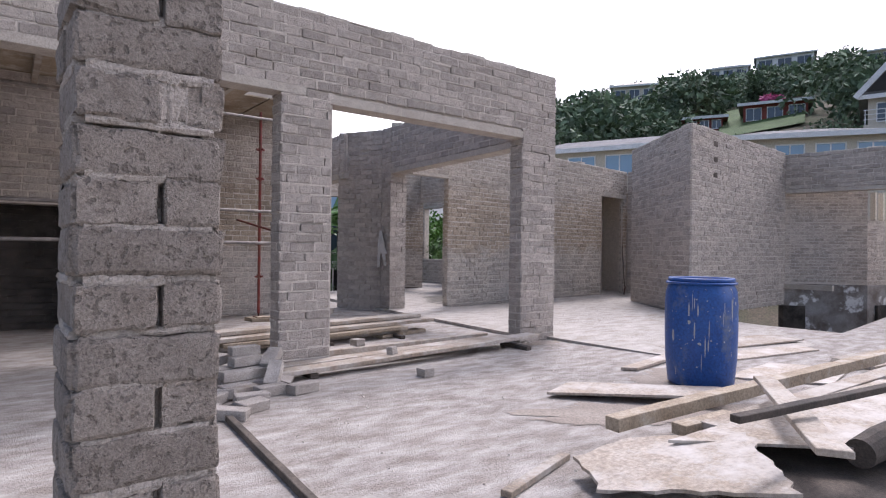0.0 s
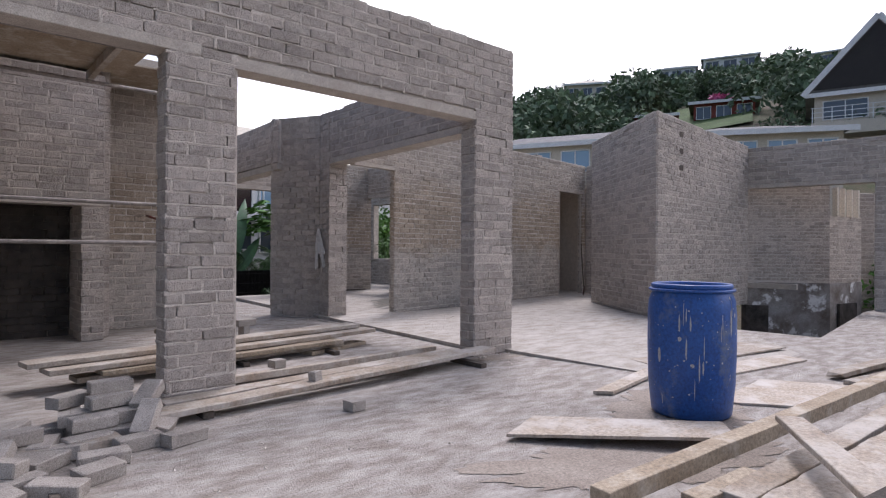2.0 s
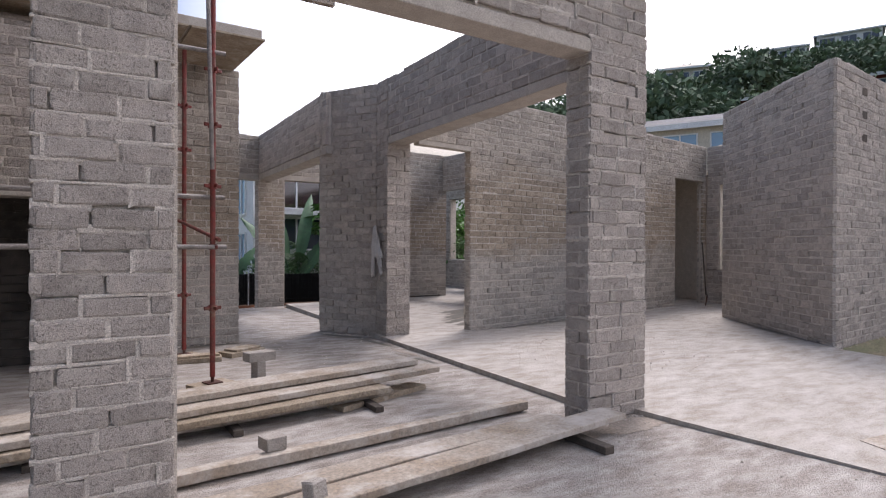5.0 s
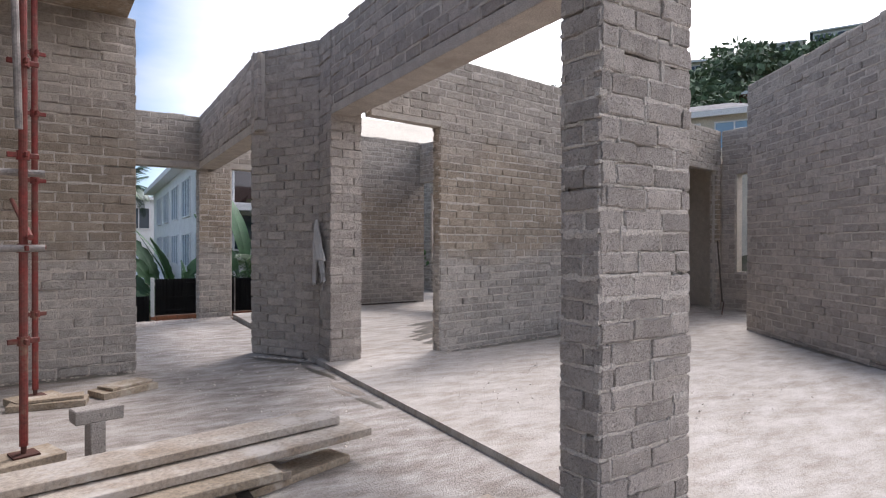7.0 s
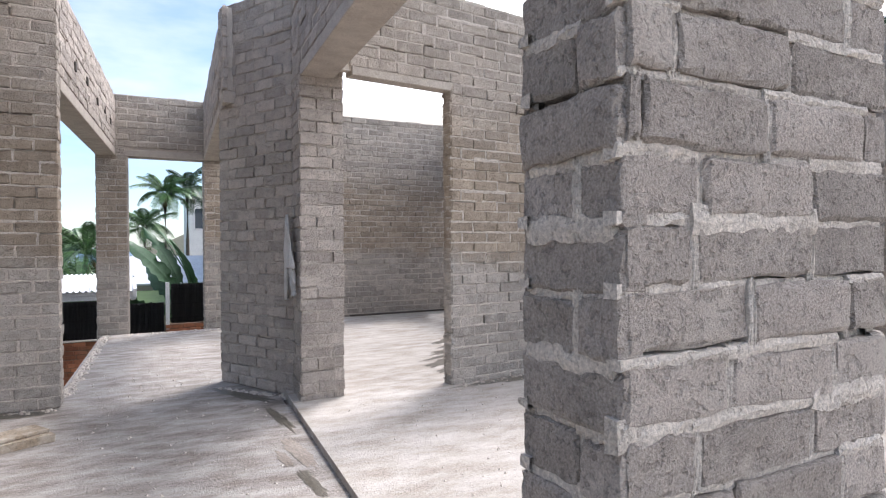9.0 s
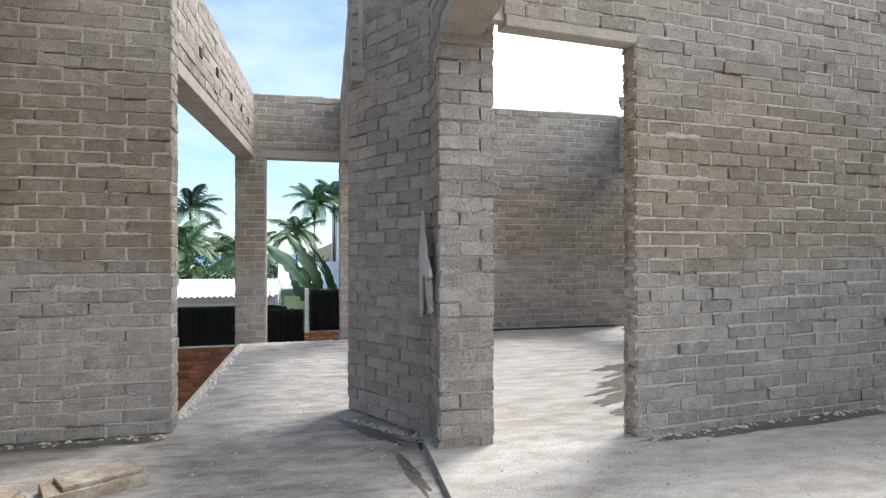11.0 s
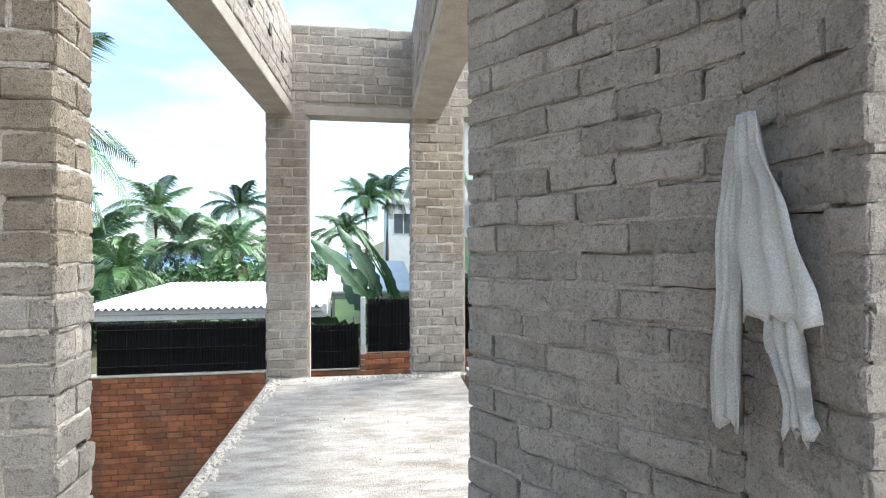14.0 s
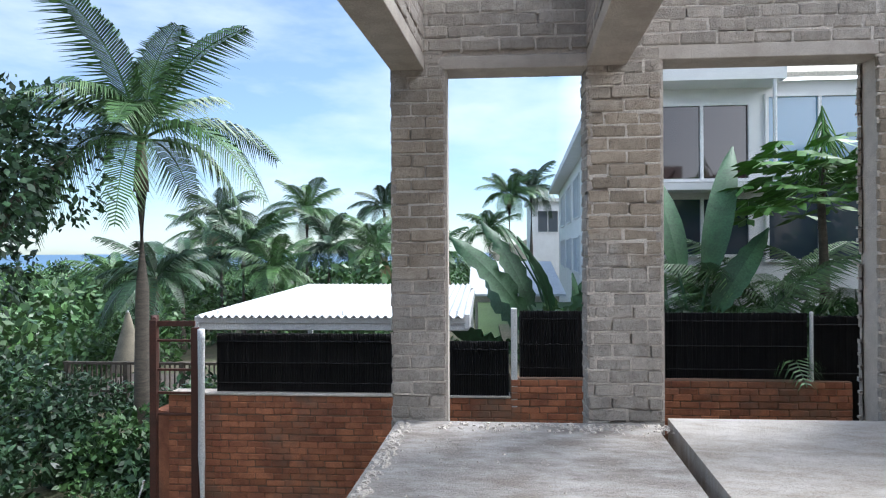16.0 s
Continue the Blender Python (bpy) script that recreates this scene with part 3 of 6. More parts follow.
CP = solid("wall_beam_3", [(5.66, 11.45), (5.98, 11.45), (6.26, 16.13), (5.94, 16.13)], 3.12, 4.0, "block wall carried on a concrete lintel", faces=(1, 3))
lintel(CP, [(5.66, 11.45), (5.98, 11.45), (6.26, 16.13), (5.94, 16.13)], 2.98, 3.11)
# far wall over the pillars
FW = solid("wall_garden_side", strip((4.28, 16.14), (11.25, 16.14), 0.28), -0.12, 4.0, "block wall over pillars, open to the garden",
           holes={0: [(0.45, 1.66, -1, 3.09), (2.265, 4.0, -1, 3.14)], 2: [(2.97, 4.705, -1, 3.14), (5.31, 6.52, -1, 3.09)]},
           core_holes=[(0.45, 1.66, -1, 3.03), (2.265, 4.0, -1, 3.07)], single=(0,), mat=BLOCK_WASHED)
for x, odd in ((4.28, 0), (5.94, 0)):
    face_blocks(FW, (x, 16.42), (x, 16.14), -0.12, 2.98, odd=1, single=True)
for x in (4.73, 6.545):
    face_blocks(FW, (x, 16.14), (x, 16.42), -0.12, 2.98, odd=1)
lintel(FW, strip((4.60, 16.14), (5.96, 16.14), 0.28), 2.98, 3.09)
lintel(FW, strip((6.42, 16.14), (8.45, 16.14), 0.28), 3.02, 3.14)
# back room: end wall and window wall
RW = solid("wall_back_room", strip((13.4, 20.5), (13.4, 11.0), 0.28), 0, 4.1, "block wall with an unglazed window opening",
           holes={0: [(1.4, 2.8, 1.0, 3.1)]}, core_holes=[(1.4, 2.8, 1.0, 3.05)], faces=(0,))
lintel(RW, strip((13.4, 19.3), (13.4, 17.5), 0.28), 3.05, 3.16)
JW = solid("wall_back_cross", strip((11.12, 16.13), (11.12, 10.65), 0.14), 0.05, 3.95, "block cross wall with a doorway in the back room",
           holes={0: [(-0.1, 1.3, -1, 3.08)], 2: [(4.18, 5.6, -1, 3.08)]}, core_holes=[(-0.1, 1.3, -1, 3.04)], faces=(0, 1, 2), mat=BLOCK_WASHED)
face_blocks(JW, (11.26, 14.83), (11.12, 14.83), 0.05, 3.0)
lintel(JW, strip((11.12, 16.12), (11.12, 14.5), 0.14), 3.0, 3.1)
# walls and unseen ceiling added behind the far door to keep its opening dark
bm = bmesh.new()
quad_prism(bm, [(13.7, 12.3), (16.4, 12.3), (16.4, 12.5), (13.7, 12.5)], 0.055, 3.3)
quad_prism(bm, [(16.2, 10.95), (16.4, 10.95), (16.4, 12.29), (16.2, 12.29)], 0.055, 3.3)
quad_prism(bm, [(13.55, 10.9), (13.7, 10.9), (13.7, 12.5), (13.55, 12.5)], 0.055, 3.3)
tagged(part("wall_store", bm, MORTAR), "plain walls added behind the far door to keep it dark", "wall", kind="structure")
bm = bmesh.new()
quad_prism(bm, [(13.69, 11.0), (16.4, 11.1), (16.4, 12.5), (13.69, 12.5)], 3.3, 3.42)
tagged(part("ceiling", bm, CONCRETE), "unseen ceiling added behind the far door to block light", "ceiling", kind="structure")
# tall box at the hill side
BX = solid("wall_box", [(10.94, 6.02), (16.4, 6.42), (16.4, 6.7), (11.45, 6.33), (13.2, 8.755), (13.0, 8.9)], 0, 4.1, "tall block walls meeting at a corner with small vent holes", faces=(4,))
face_blocks(BX, (10.985, 6.025), (16.4, 6.42), 0, 4.1)
face_blocks(BX, (13.0, 8.9), (10.955, 6.04), 0, 4.1, odd=1)
# the vent holes' shade is painted: solid boxes in the dark timber colour
for z in (3.05, 3.4, 3.75):
    bm = bmesh.new()
    span_box(bm, 12.0, 6.09, z, 12.17, 6.12, z + 0.11)
    part("vent_hole", bm, TIMBER_DARK, BX, "small dark box standing in for a shaded vent hole")
LW = solid("wall_hill_side", strip((15.62, 10.88), (15.62, 8.5), 0.25), 0, 3.95, "block wall with a narrow opening", holes={0: [(0.3, 0.75, 0.9, 3.0)], 2: [(1.63, 2.08, 0.9, 3.0)]}, core_holes=[(0.3, 0.75, 0.9, 3.0)])
# beam wall over the stairwell
HW = solid("wall_stairwell", strip((16.4, 6.42), (17.3, 0.3), 0.3), 3.1, 4.05, "block wall on a concrete lintel over the stairwell")
lintel(HW, strip((16.4, 6.42), (17.3, 0.3), 0.3), 3.0, 3.1)
for k, (x, y, w) in enumerate(((16.78, 3.75, 0.62), (17.6, 3.0, 0.5), (19.8, 4.9, 0.4))):
    solid("wall_pillar_%d" % (k + 2), [(x, y), (x + 0.3, y - w), (x + 0.62, y - w + 0.05), (x + 0.32, y + 0.05)][::1], -2.6 if k == 2 else -0.35, 3.0, "concrete block pillar")
# old house part below the stairwell
OH = empty("old_house_wall", label="old plastered and blockwork wall, stained and half demolished", category="wall", kind="structure")
bm = bmesh.new()
quad_prism(bm, [(16.6, 6.6), (17.9, 4.95), (19.6, 4.65), (19.6, 6.9)], -2.6, 0.55)
part("old_plaster", bm, OLD_PLASTER, OH, "peeling white and grey plaster")
bm = bmesh.new()
quad_prism(bm, [(16.62, 6.6), (17.92, 4.97), (19.6, 4.67), (19.6, 6.9)], 0.55, 2.3)
part("mortar", bm, MORTAR, OH)
face_blocks(OH, (16.62, 6.6), (17.92, 4.97), 0.6, 3.1, mat=BLOCK, course=0.085, length=0.23)
face_blocks(OH, (17.92, 4.97), (19.6, 4.67), 0.55, 2.3, mat=BLOCK)
bm = bmesh.new()
quad_prism(bm, [(16.62, 6.61), (17.9, 4.99), (18.2, 5.1), (17.0, 6.8)], 2.3, 3.1)
part("mortar", bm, MORTAR, OH)
for k in range(4):
    bm = bmesh.new()
    span_box(bm, 18.1 + k * 0.4, 4.85 - k * 0.06, 2.3, 18.22 + k * 0.4, 4.97 - k * 0.06, 3.05)
    part("upright", bm, CREAM, OH)
# near-black prisms on the old wall paint the shade of its openings
for q in ((16.6, 6.55, 16.9, 6.1, -1.0, -0.05), (18.25, 4.84, 19.2, 4.68, -1.2, 0.0)):
    bm = bmesh.new()
    quad_prism(bm, [(q[0], q[1] - 0.02), (q[2], q[3] - 0.02), (q[2], q[3] + 0.1), (q[0], q[1] + 0.1)], q[4], q[5])
    part("dark_opening", bm, NEAR_BLACK, OH, "near-black prism painting a shaded opening in the old wall")
bm = bmesh.new()
span_box(bm, 16.5, 5.3, 0.42, 16.62, 6.6, 0.55)
part("ledge", bm, CONCRETE, OH)
# pit walls under the slab edge
PW = empty("stairwell_pit", label="raw edge of the slab round the stairwell", category="wall", kind="structure")
bm = bmesh.new()
span_box(bm, 10.6, 3.3, -2.6, 10.84, 6.0, -0.36)
part("pit_wall", bm, MORTAR, PW)
bm = bmesh.new()
quad_prism(bm, [(10.95, 3.0), (16.3, 3.6), (16.3, 3.8), (10.95, 3.15)], -2.6, -0.36)
part("pit_wall", bm, MORTAR, PW)

# left room: back wall with the fireplace recess
solid("wall_left_return", strip((2.36, 10.3), (2.36, 11.3), 0.2), 0, 4.05, "block return wall")
FP = solid("wall_fireplace", strip((-6.0, 10.03), (2.23, 10.03), 0.9), 0, 3.9, "block fireplace wall with a deep dark recess under a lintel",
           holes={0: [(6.82, 7.95, -0.1, 2.06), (4.6, 6.45, -0.1, 2.06)]}, core_holes=[(6.82, 7.95, -0.1, 2.0), (4.6, 6.45, -0.1, 2.0)], faces=(0, 1, 2))
lintel(FP, strip((-1.7, 10.01), (2.30, 10.01), 0.3), 1.97, 2.06)
for a, b in (((0.82, 10.03), (0.82, 10.93)), ):
    face_blocks(FP, a, b, 0, 1.95, mat=BLOCK)
face_blocks(FP, (1.95, 10.93), (1.95, 10.03), 0, 1.95)
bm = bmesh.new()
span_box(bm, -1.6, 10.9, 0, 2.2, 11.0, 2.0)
part("recess_back", bm, NEAR_BLACK, FP, "near-black back of the recess")
# solid near-black boxes stand in for the shade inside the slots
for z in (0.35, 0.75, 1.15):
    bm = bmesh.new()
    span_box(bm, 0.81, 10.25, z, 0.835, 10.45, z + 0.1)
    part("slot", bm, NEAR_BLACK, FP, "near-black box painting a shaded slot in the blockwork")
solid("wall_left_end", strip((-6.0, 11.3), (-6.0, 5.6), 0.25), 0, 3.9, "plain block wall closing the left room", faces=(0,))

# ---------- building site things ----------
def plank(name, a, b, width, thick, mat, label, category="plank", group="", za=None, tilt=0.0, ragged=0.0, parent=None):
    """A board from a to b (ends of its centre line, at its underside)."""
    a, b = Vector(a), Vector(b)
    d = b - a
    ln = d.length
    q = d.to_track_quat("X", "Z").to_matrix().to_4x4()
    m = Matrix.Translation(a) @ q @ pose(0, 0, 0, tilt, 0, 0)
    bm = bmesh.new()
    n = max(2, int(ln / 0.25))
    secs = []
    r = random.Random(int(abs(a.x * 131 + a.y * 717 + b.x * 53) * 100))
    for i in range(n + 1):
        x = ln * i / n
        w = width / 2 * (1 + r.uniform(-0.03, 0.03))
        dz = r.uniform(-0.003, 0.003)
        e = (r.uniform(-ragged, ragged) if i in (0, n) else 0)
        secs.append([bm.verts.new((x + e * k, s * w, z + dz)) for k, (s, z) in zip((1, -0.6, 0.5, -1), ((-1, 0), (1, 0), (1, thick), (-1, thick)))])
    for i in range(n):
        for k in range(4):
            bm.faces.new((secs[i][k], secs[i][(k + 1) % 4], secs[i + 1][(k + 1) % 4], secs[i + 1][k]))
    bm.faces.new(secs[0])
    bm.faces.new(secs[-1][::-1])
    bmesh.ops.recalc_face_normals(bm, faces=bm.faces)
    bmesh.ops.bevel(bm, geom=[e for e in bm.edges if e.calc_face_angle(0) > 0.8], offset=min(0.004, thick * 0.2), segments=1, affect="EDGES")
    ob = part(name, bm, mat, parent)
    ob.matrix_basis = m
    return ob if parent else tagged(ob, label, category, group)


def sheet(name, pts, thick, mat, label, category="board", lift=0.0, sag=0.0, ragged=0.0):
    """A flat sheet over the corners pts [(x, y, z of underside)], with a split edge if ragged."""
    bm = bmesh.new()
    r = random.Random(len(pts) * 7 + int(pts[0][0] * 100))
    ring = []
    n = len(pts)
    for i in range(n):
        a, b = Vector(pts[i]), Vector(pts[(i + 1) % n])
        k = max(2, int((b - a).length / 0.07))
        nrm = Vector(((b - a).y, -(b - a).x, 0)).normalized()
        for j in range(k):
            p = a.lerp(b, j / k)
            if ragged and j:
                p += nrm * r.uniform(-ragged, ragged * 0.4)
            ring.append(p)
    lo = [bm.verts.new(p) for p in ring]
    hi = [bm.verts.new(p + Vector((0, 0, thick))) for p in ring]
    bm.faces.new(lo[::-1])
    bm.faces.new(hi)
    for i in range(len(ring)):
        j = (i + 1) % len(ring)
        bm.faces.new((lo[i], lo[j], hi[j], hi[i]))
    bmesh.ops.triangulate(bm, faces=[f for f in bm.faces if len(f.verts) > 4])
    return tagged(part(name, bm, mat), label, category)


# planks stacked by the portal
G1 = "planks stacked at the portal"
plank("plank", (1.50, 5.02, 0.06), (5.50, 5.30, 0.12), 0.23, 0.045, TIMBER, "long dusty grey timber plank lying before the portal", group=G1)
plank("plank", (1.66, 5.36, 0.05), (5.05, 5.47, 0.11), 0.20, 0.045, TIMBER, "long dusty grey timber plank lying before the portal", group=G1)
plank("plank", (2.36, 5.98, 0.02), (5.30, 6.12, 0.02), 0.10, 0.07, TIMBER, "grey weathered timber batten with notched edge", group=G1)
plank("plank", (0.90, 6.95, 0.23), (4.95, 7.52, 0.23), 0.28, 0.05, TIMBER, "wide cement-dusted scaffold board on a stack", group=G1)
plank("plank", (1.05, 6.80, 0.17), (5.1, 7.35, 0.17), 0.30, 0.05, TIMBER, "wide cement-dusted scaffold board on a stack", group=G1)
plank("plank", (1.5, 6.78, 0.11), (4.4, 7.05, 0.11), 0.24, 0.05, TIMBER_YELLOW, "raw pine board in the stack", group=G1)
plank("plank", (1.3, 6.9, 0.05), (4.5, 7.2, 0.05), 0.26, 0.05, TIMBER, "dusty timber board at the bottom of the stack", group=G1)
plank("plank", (3.9, 7.02, 0.0), (4.95, 7.36, 0.0), 0.22, 0.05, TIMBER_YELLOW, "short pine offcut lying on the floor", group=G1)
for x in (1.7, 3.0, 4.2):
    plank("bearer", (x, 6.75, 0.0), (x + 0.02, 7.3, 0.0), 0.08, 0.05, TIMBER_DARK, "dark timber bearer under the board stack", category="bearer", group="bearers under the stack")
for x in (1.9, 5.05):
    plank("bearer", (x, 4.95, 0.0), (x + 0.02, 5.5, 0.0), 0.09, 0.055, TIMBER_DARK, "dark timber bearer under long planks", category="bearer", group="bearers under the stack")


def loose_block(x, y, z, rz, rx=0, ry=0, ln=0.29, label="loose grey concrete block in a tumbled heap", group="loose blocks in the heap"):
    bm = bmesh.new()
    vs = box(bm, pose(0, 0, 0.045), (ln, 0.14, 0.09), 0.006)
    r = random.Random(int((x * 37 + y * 91 + z * 13) * 100))
    for v in bm.verts:
        v.co += Vector((r.uniform(-1, 1), r.uniform(-1, 1), r.uniform(-1, 1))) * 0.004
    ob = part("concrete_block", bm, BLOCK_GREY)
    ob.matrix_basis = pose(x, y, z, rx, ry, rz)
    return tagged(ob, label, "block", group)


for q in ((0.55, 4.15, 0, 20), (1.03, 4.36, 0, -5), (1.28, 4.56, 0, 8), (1.56, 4.48, 0, 15), (0.74, 4.5, 0, 40), (1.02, 4.78, 0, 12), (1.30, 4.86, 0, -20),
          (0.78, 4.85, 0, 70), (0.60, 4.62, 0.0, -30), (1.50, 4.83, 0, 60, 20, 0), (1.10, 5.08, 0, 5), (1.42, 5.12, 0, 0), (0.85, 5.2, 0, 20), (1.08, 4.92, 0.095, 4), (1.36, 4.98, 0.095, 10),
          (1.40, 4.78, 0.11, 55, 0, -38), (1.12, 5.12, 0.095, -6), (1.40, 5.15, 0.095, 15), (1.22, 5.1, 0.19, 8), (1.48, 5.06, 0.20, 50, 0, -25), (0.98, 5.18, 0.095, 80), (1.25, 5.2, 0.28, 2), (1.0, 5.3, 0.19, 30),
          (0.48, 4.45, 0.08, 60, 0, -30), (0.62, 4.85, 0.09, 15), (0.35, 4.3, 0.0, -15), (0.4, 4.75, 0.0, 30), (0.3, 4.6, 0.09, 10)):
    loose_block(*q)
heap = random.Random(77)
for q in ((0.72, 3.98), (0.95, 4.12), (0.42, 3.95), (0.2, 4.1), (0.1, 4.4), (0.5, 4.28), (0.85, 4.62), (0.3, 4.95), (0.62, 5.05)):
    loose_block(*q, heap.choice((0.0, 0.0, 0.085)) if q[1] > 4.2 else 0.0, heap.uniform(0, 180), heap.uniform(-4, 14), heap.uniform(-6, 6), ln=heap.uniform(0.2, 0.3))
plank("plank", (0.1, 4.62, 0.0), (1.2, 4.72, 0.02), 0.16, 0.06, TIMBER, "short dusty plank under the block heap", group="planks in the heap")
loose_block(2.93, 4.42, 0, 5, ln=0.14, label="half concrete block lying on the floor", group="single half blocks")
loose_block(2.95, 5.18, 0.135, 20, ln=0.10, rx=80, label="broken block piece standing on a plank", group="single half blocks")
loose_block(3.05, 6.1, 0.09, 10, ln=0.14, label="half block on the dark batten", group="single half blocks")
# small block table by the scaffold
T = empty("block_stool", (3.57, 8.17, 0), 12, "two concrete blocks stacked as a small T-shaped stand", "block stand")
bm = bmesh.new()
box(bm, pose(0, 0, 0.145), (0.09, 0.14, 0.29), 0.005, 0.002)
part("upright_block", bm, BLOCK_GREY, T)
bm = bmesh.new()
box(bm, pose(0.01, 0, 0.335), (0.29, 0.14, 0.09), 0.006, 0.003)
part("top_block", bm, BLOCK_GREY, T)


# scaffold standards, ledgers and the formwork deck
def standard(x, y, h, red, label, base=True):
    s = empty("scaffold_post", (x, y, 0), 15, label, "scaffold", "scaffold posts")
    bm = bmesh.new()
    tube(bm, (0, 0, 0.13), (0, 0, h), 0.026, 12)
    part("tube", bm, red, s, smooth=False)
    bm = bmesh.new()
    tube(bm, (0, 0, 0.07), (0, 0, 0.6), 0.017, 10)
    part("jack", bm, RUST, s, "rusty screw jack")
    bm = bmesh.new()
    box(bm, pose(0, 0, 0.075), (0.15, 0.15, 0.012))
    part("base_plate", bm, RUST, s)
    for z in [v for v in (0.82, 1.43, 2.04, 2.65, 3.2) if v < h]:
        bm = bmesh.new()
        tube(bm, (0, 0, z - 0.03), (0, 0, z + 0.03), 0.038, 12)
        for k in range(4):
            a = k * math.pi / 2
            box(bm, pose(math.cos(a) * 0.06, math.sin(a) * 0.06, z, 0, 0, math.degrees(a)), (0.06, 0.02, 0.035), 0.004)
        part("collar", bm, red, s, "red cup lock collar")
    bm = bmesh.new()
    box(bm, pose(0, 0, 0.034, 0, 0, 20), (0.40, 0.30, 0.068), 0.006, 0.003)
    tagged(part("sole_board", bm, TIMBER_YELLOW), "yellow pine sole board under a scaffold post", "board", "sole boards").matrix_basis = pose(x, y, 0)
    return s


standard(3.18, 8.40, 3.9, RED_STEEL, "red painted scaffold post on a jack and sole board")
standard(3.24, 10.2, 3.9, RED_STEEL, "red painted scaffold post near the block wall")
standard(0.2, 8.4, 3.9, RED_STEEL, "red painted scaffold post deep in the room")
for k, (z, y, x0) in enumerate(((1.43, 8.36, -5.5), (1.93, 8.44, -5.5), (3.38, 8.4, -5.5), (3.2, 6.15, -5.5))):
    bm = bmesh.new()
    tube(bm, (x0, y, z), (3.3 if k < 3 else 2.2, y, z), 0.024, 10)
    tagged(part("scaffold_tube", bm, GALV), "dusty grey scaffold tube spanning the scaffolded room", "scaffold tube", "scaffold tubes")
bm = bmesh.new()
tube(bm, (3.05, 10.9, 1.9), (3.22, 8.3, 1.5), 0.02, 8)
tagged(part("scaffold_brace", bm, RED_STEEL), "red diagonal scaffold brace", "scaffold tube")
bm = bmesh.new()
tube(bm, (3.16, 8.33, 2.2), (3.1, 8.33, 4.6), 0.022, 10)
tagged(part("scaffold_tube", bm, GALV), "upright grey tube clamped to the scaffold", "scaffold tube", "scaffold tubes")
for y in (5.95, 6.35):
    plank("timber_beam", (-5.5, y, 3.2 + (y > 6) * 0.12), (1.95, y, 3.2 + (y > 6) * 0.12), 0.09, 0.22, TIMBER_YELLOW, "brown timber beam of the formwork above the opening", "timber beam", "formwork beams")
for k in range(7):
    x = -4.6 + k * 1.05
    plank("joist", (x, 5.8, 3.44), (x + 0.05, 8.6, 3.44), 0.07, 0.11, TIMBER, "timber joist of the formwork deck", "joist", "formwork joists")
for k in range(5):
    y = 8.0 + k * 0.75
    if y < 11.2 and k < 1:
        plank("joist", (-5.5, y, 3.95), (4.3, y, 3.95), 0.07, 0.10, TIMBER, "timber joist carrying the plywood deck", "joist", "formwork joists")
for k, (x0, x1, y0, y1) in enumerate(((-5.6, -2.4, 7.6, 11.3), (-2.35, 0.9, 7.6, 11.3))):
    bm = bmesh.new()
    span_box(bm, x0, y0, 4.055, x1, y1, 4.08, 0.003)
    tagged(part("plywood_deck", bm, TIMBER_YELLOW), "plywood formwork sheet laid over the scaffold joists", "plywood", "deck sheets")
bm = bmesh.new()
span_box(bm, -5.5, 6.2, 3.555, 2.1, 8.5, 3.58, 0.003)
tagged(part("plywood_deck", bm, TIMBER_YELLOW), "plywood formwork sheet laid over the lower joists", "plywood", "deck sheets")
bm = bmesh.new()
span_box(bm, 0.95, 9.75, 4.055, 3.2, 11.75, 4.08, 0.003)
tagged(part("plywood_deck", bm, TIMBER_YELLOW), "plywood formwork sheet resting on the wall head", "plywood", "deck sheets")
bm = bmesh.new()
span_box(bm, 3.24, 9.75, 4.055, 4.12, 11.75, 4.08, 0.003)
tagged(part("plywood_deck", bm, TIMBER_YELLOW), "plywood formwork sheet jutting past the wall end", "plywood", "deck sheets")
bm = bmesh.new()
span_box(bm, 0.97, 9.79, 4.085, 4.09, 11.72, 4.2, 0.006)
tagged(part("deck_edge", bm, CONCRETE), "cast concrete slab edge on the plywood deck", "slab")
# boards on the floor by the wall end
for x, y, rz, w, l in ((3.96, 10.22, 25, 0.28, 0.55), (3.34, 10.0, -10, 0.22, 0.6)):
    bm = bmesh.new()
    box(bm, pose(0, 0, 0.03), (l, w, 0.06), 0.004, 0.003)
    box(bm, pose(0.03, 0.02, 0.075, 0, 0, 6), (l * 0.8, w * 0.8, 0.025), 0.003, 0.003)
    tagged(part("board", bm, TIMBER_YELLOW), "orange-brown shutter board lying by the wall", "board", "boards by the wall").matrix_basis = pose(x, y, 0, 0, 0, rz)

# blue drum
D = empty("plastic_drum", (5.03, 2.50, 0), 0, "blue plastic drum splashed with cement, open at the top", "drum")
prof = [(0.0, 0.012), (0.255, 0.012), (0.27, 0.03), (0.277, 0.1), (0.292, 0.25), (0.298, 0.5), (0.297, 0.72), (0.29, 0.82), (0.268, 0.88), (0.262, 0.9), (0.272, 0.905), (0.275, 0.93), (0.265, 0.94), (0.252, 0.935), (0.25, 0.85), (0.28, 0.78), (0.285, 0.5), (0.28, 0.15), (0.25, 0.05), (0.0, 0.05)]
NS = 48
verts, faces = [], []
for k in range(NS):
    a = 2 * math.pi * k / NS
    for r, z in prof:
        verts.append((r * math.cos(a), r * math.sin(a), z))
for k in range(NS):
    k2 = (k + 1) % NS
    for i in range(len(prof) - 1):
        faces.append((k * len(prof) + i, k2 * len(prof) + i, k2 * len(prof) + i + 1, k * len(prof) + i + 1))
mesh_object("body", verts, faces, DRUM_BLUE, D, smooth=True)
vs, fs = sweep([(0.282 * math.cos(2 * math.pi * k / 40), 0.282 * math.sin(2 * math.pi * k / 40), 0.895) for k in range(41)], [0.011] * 41, 8)
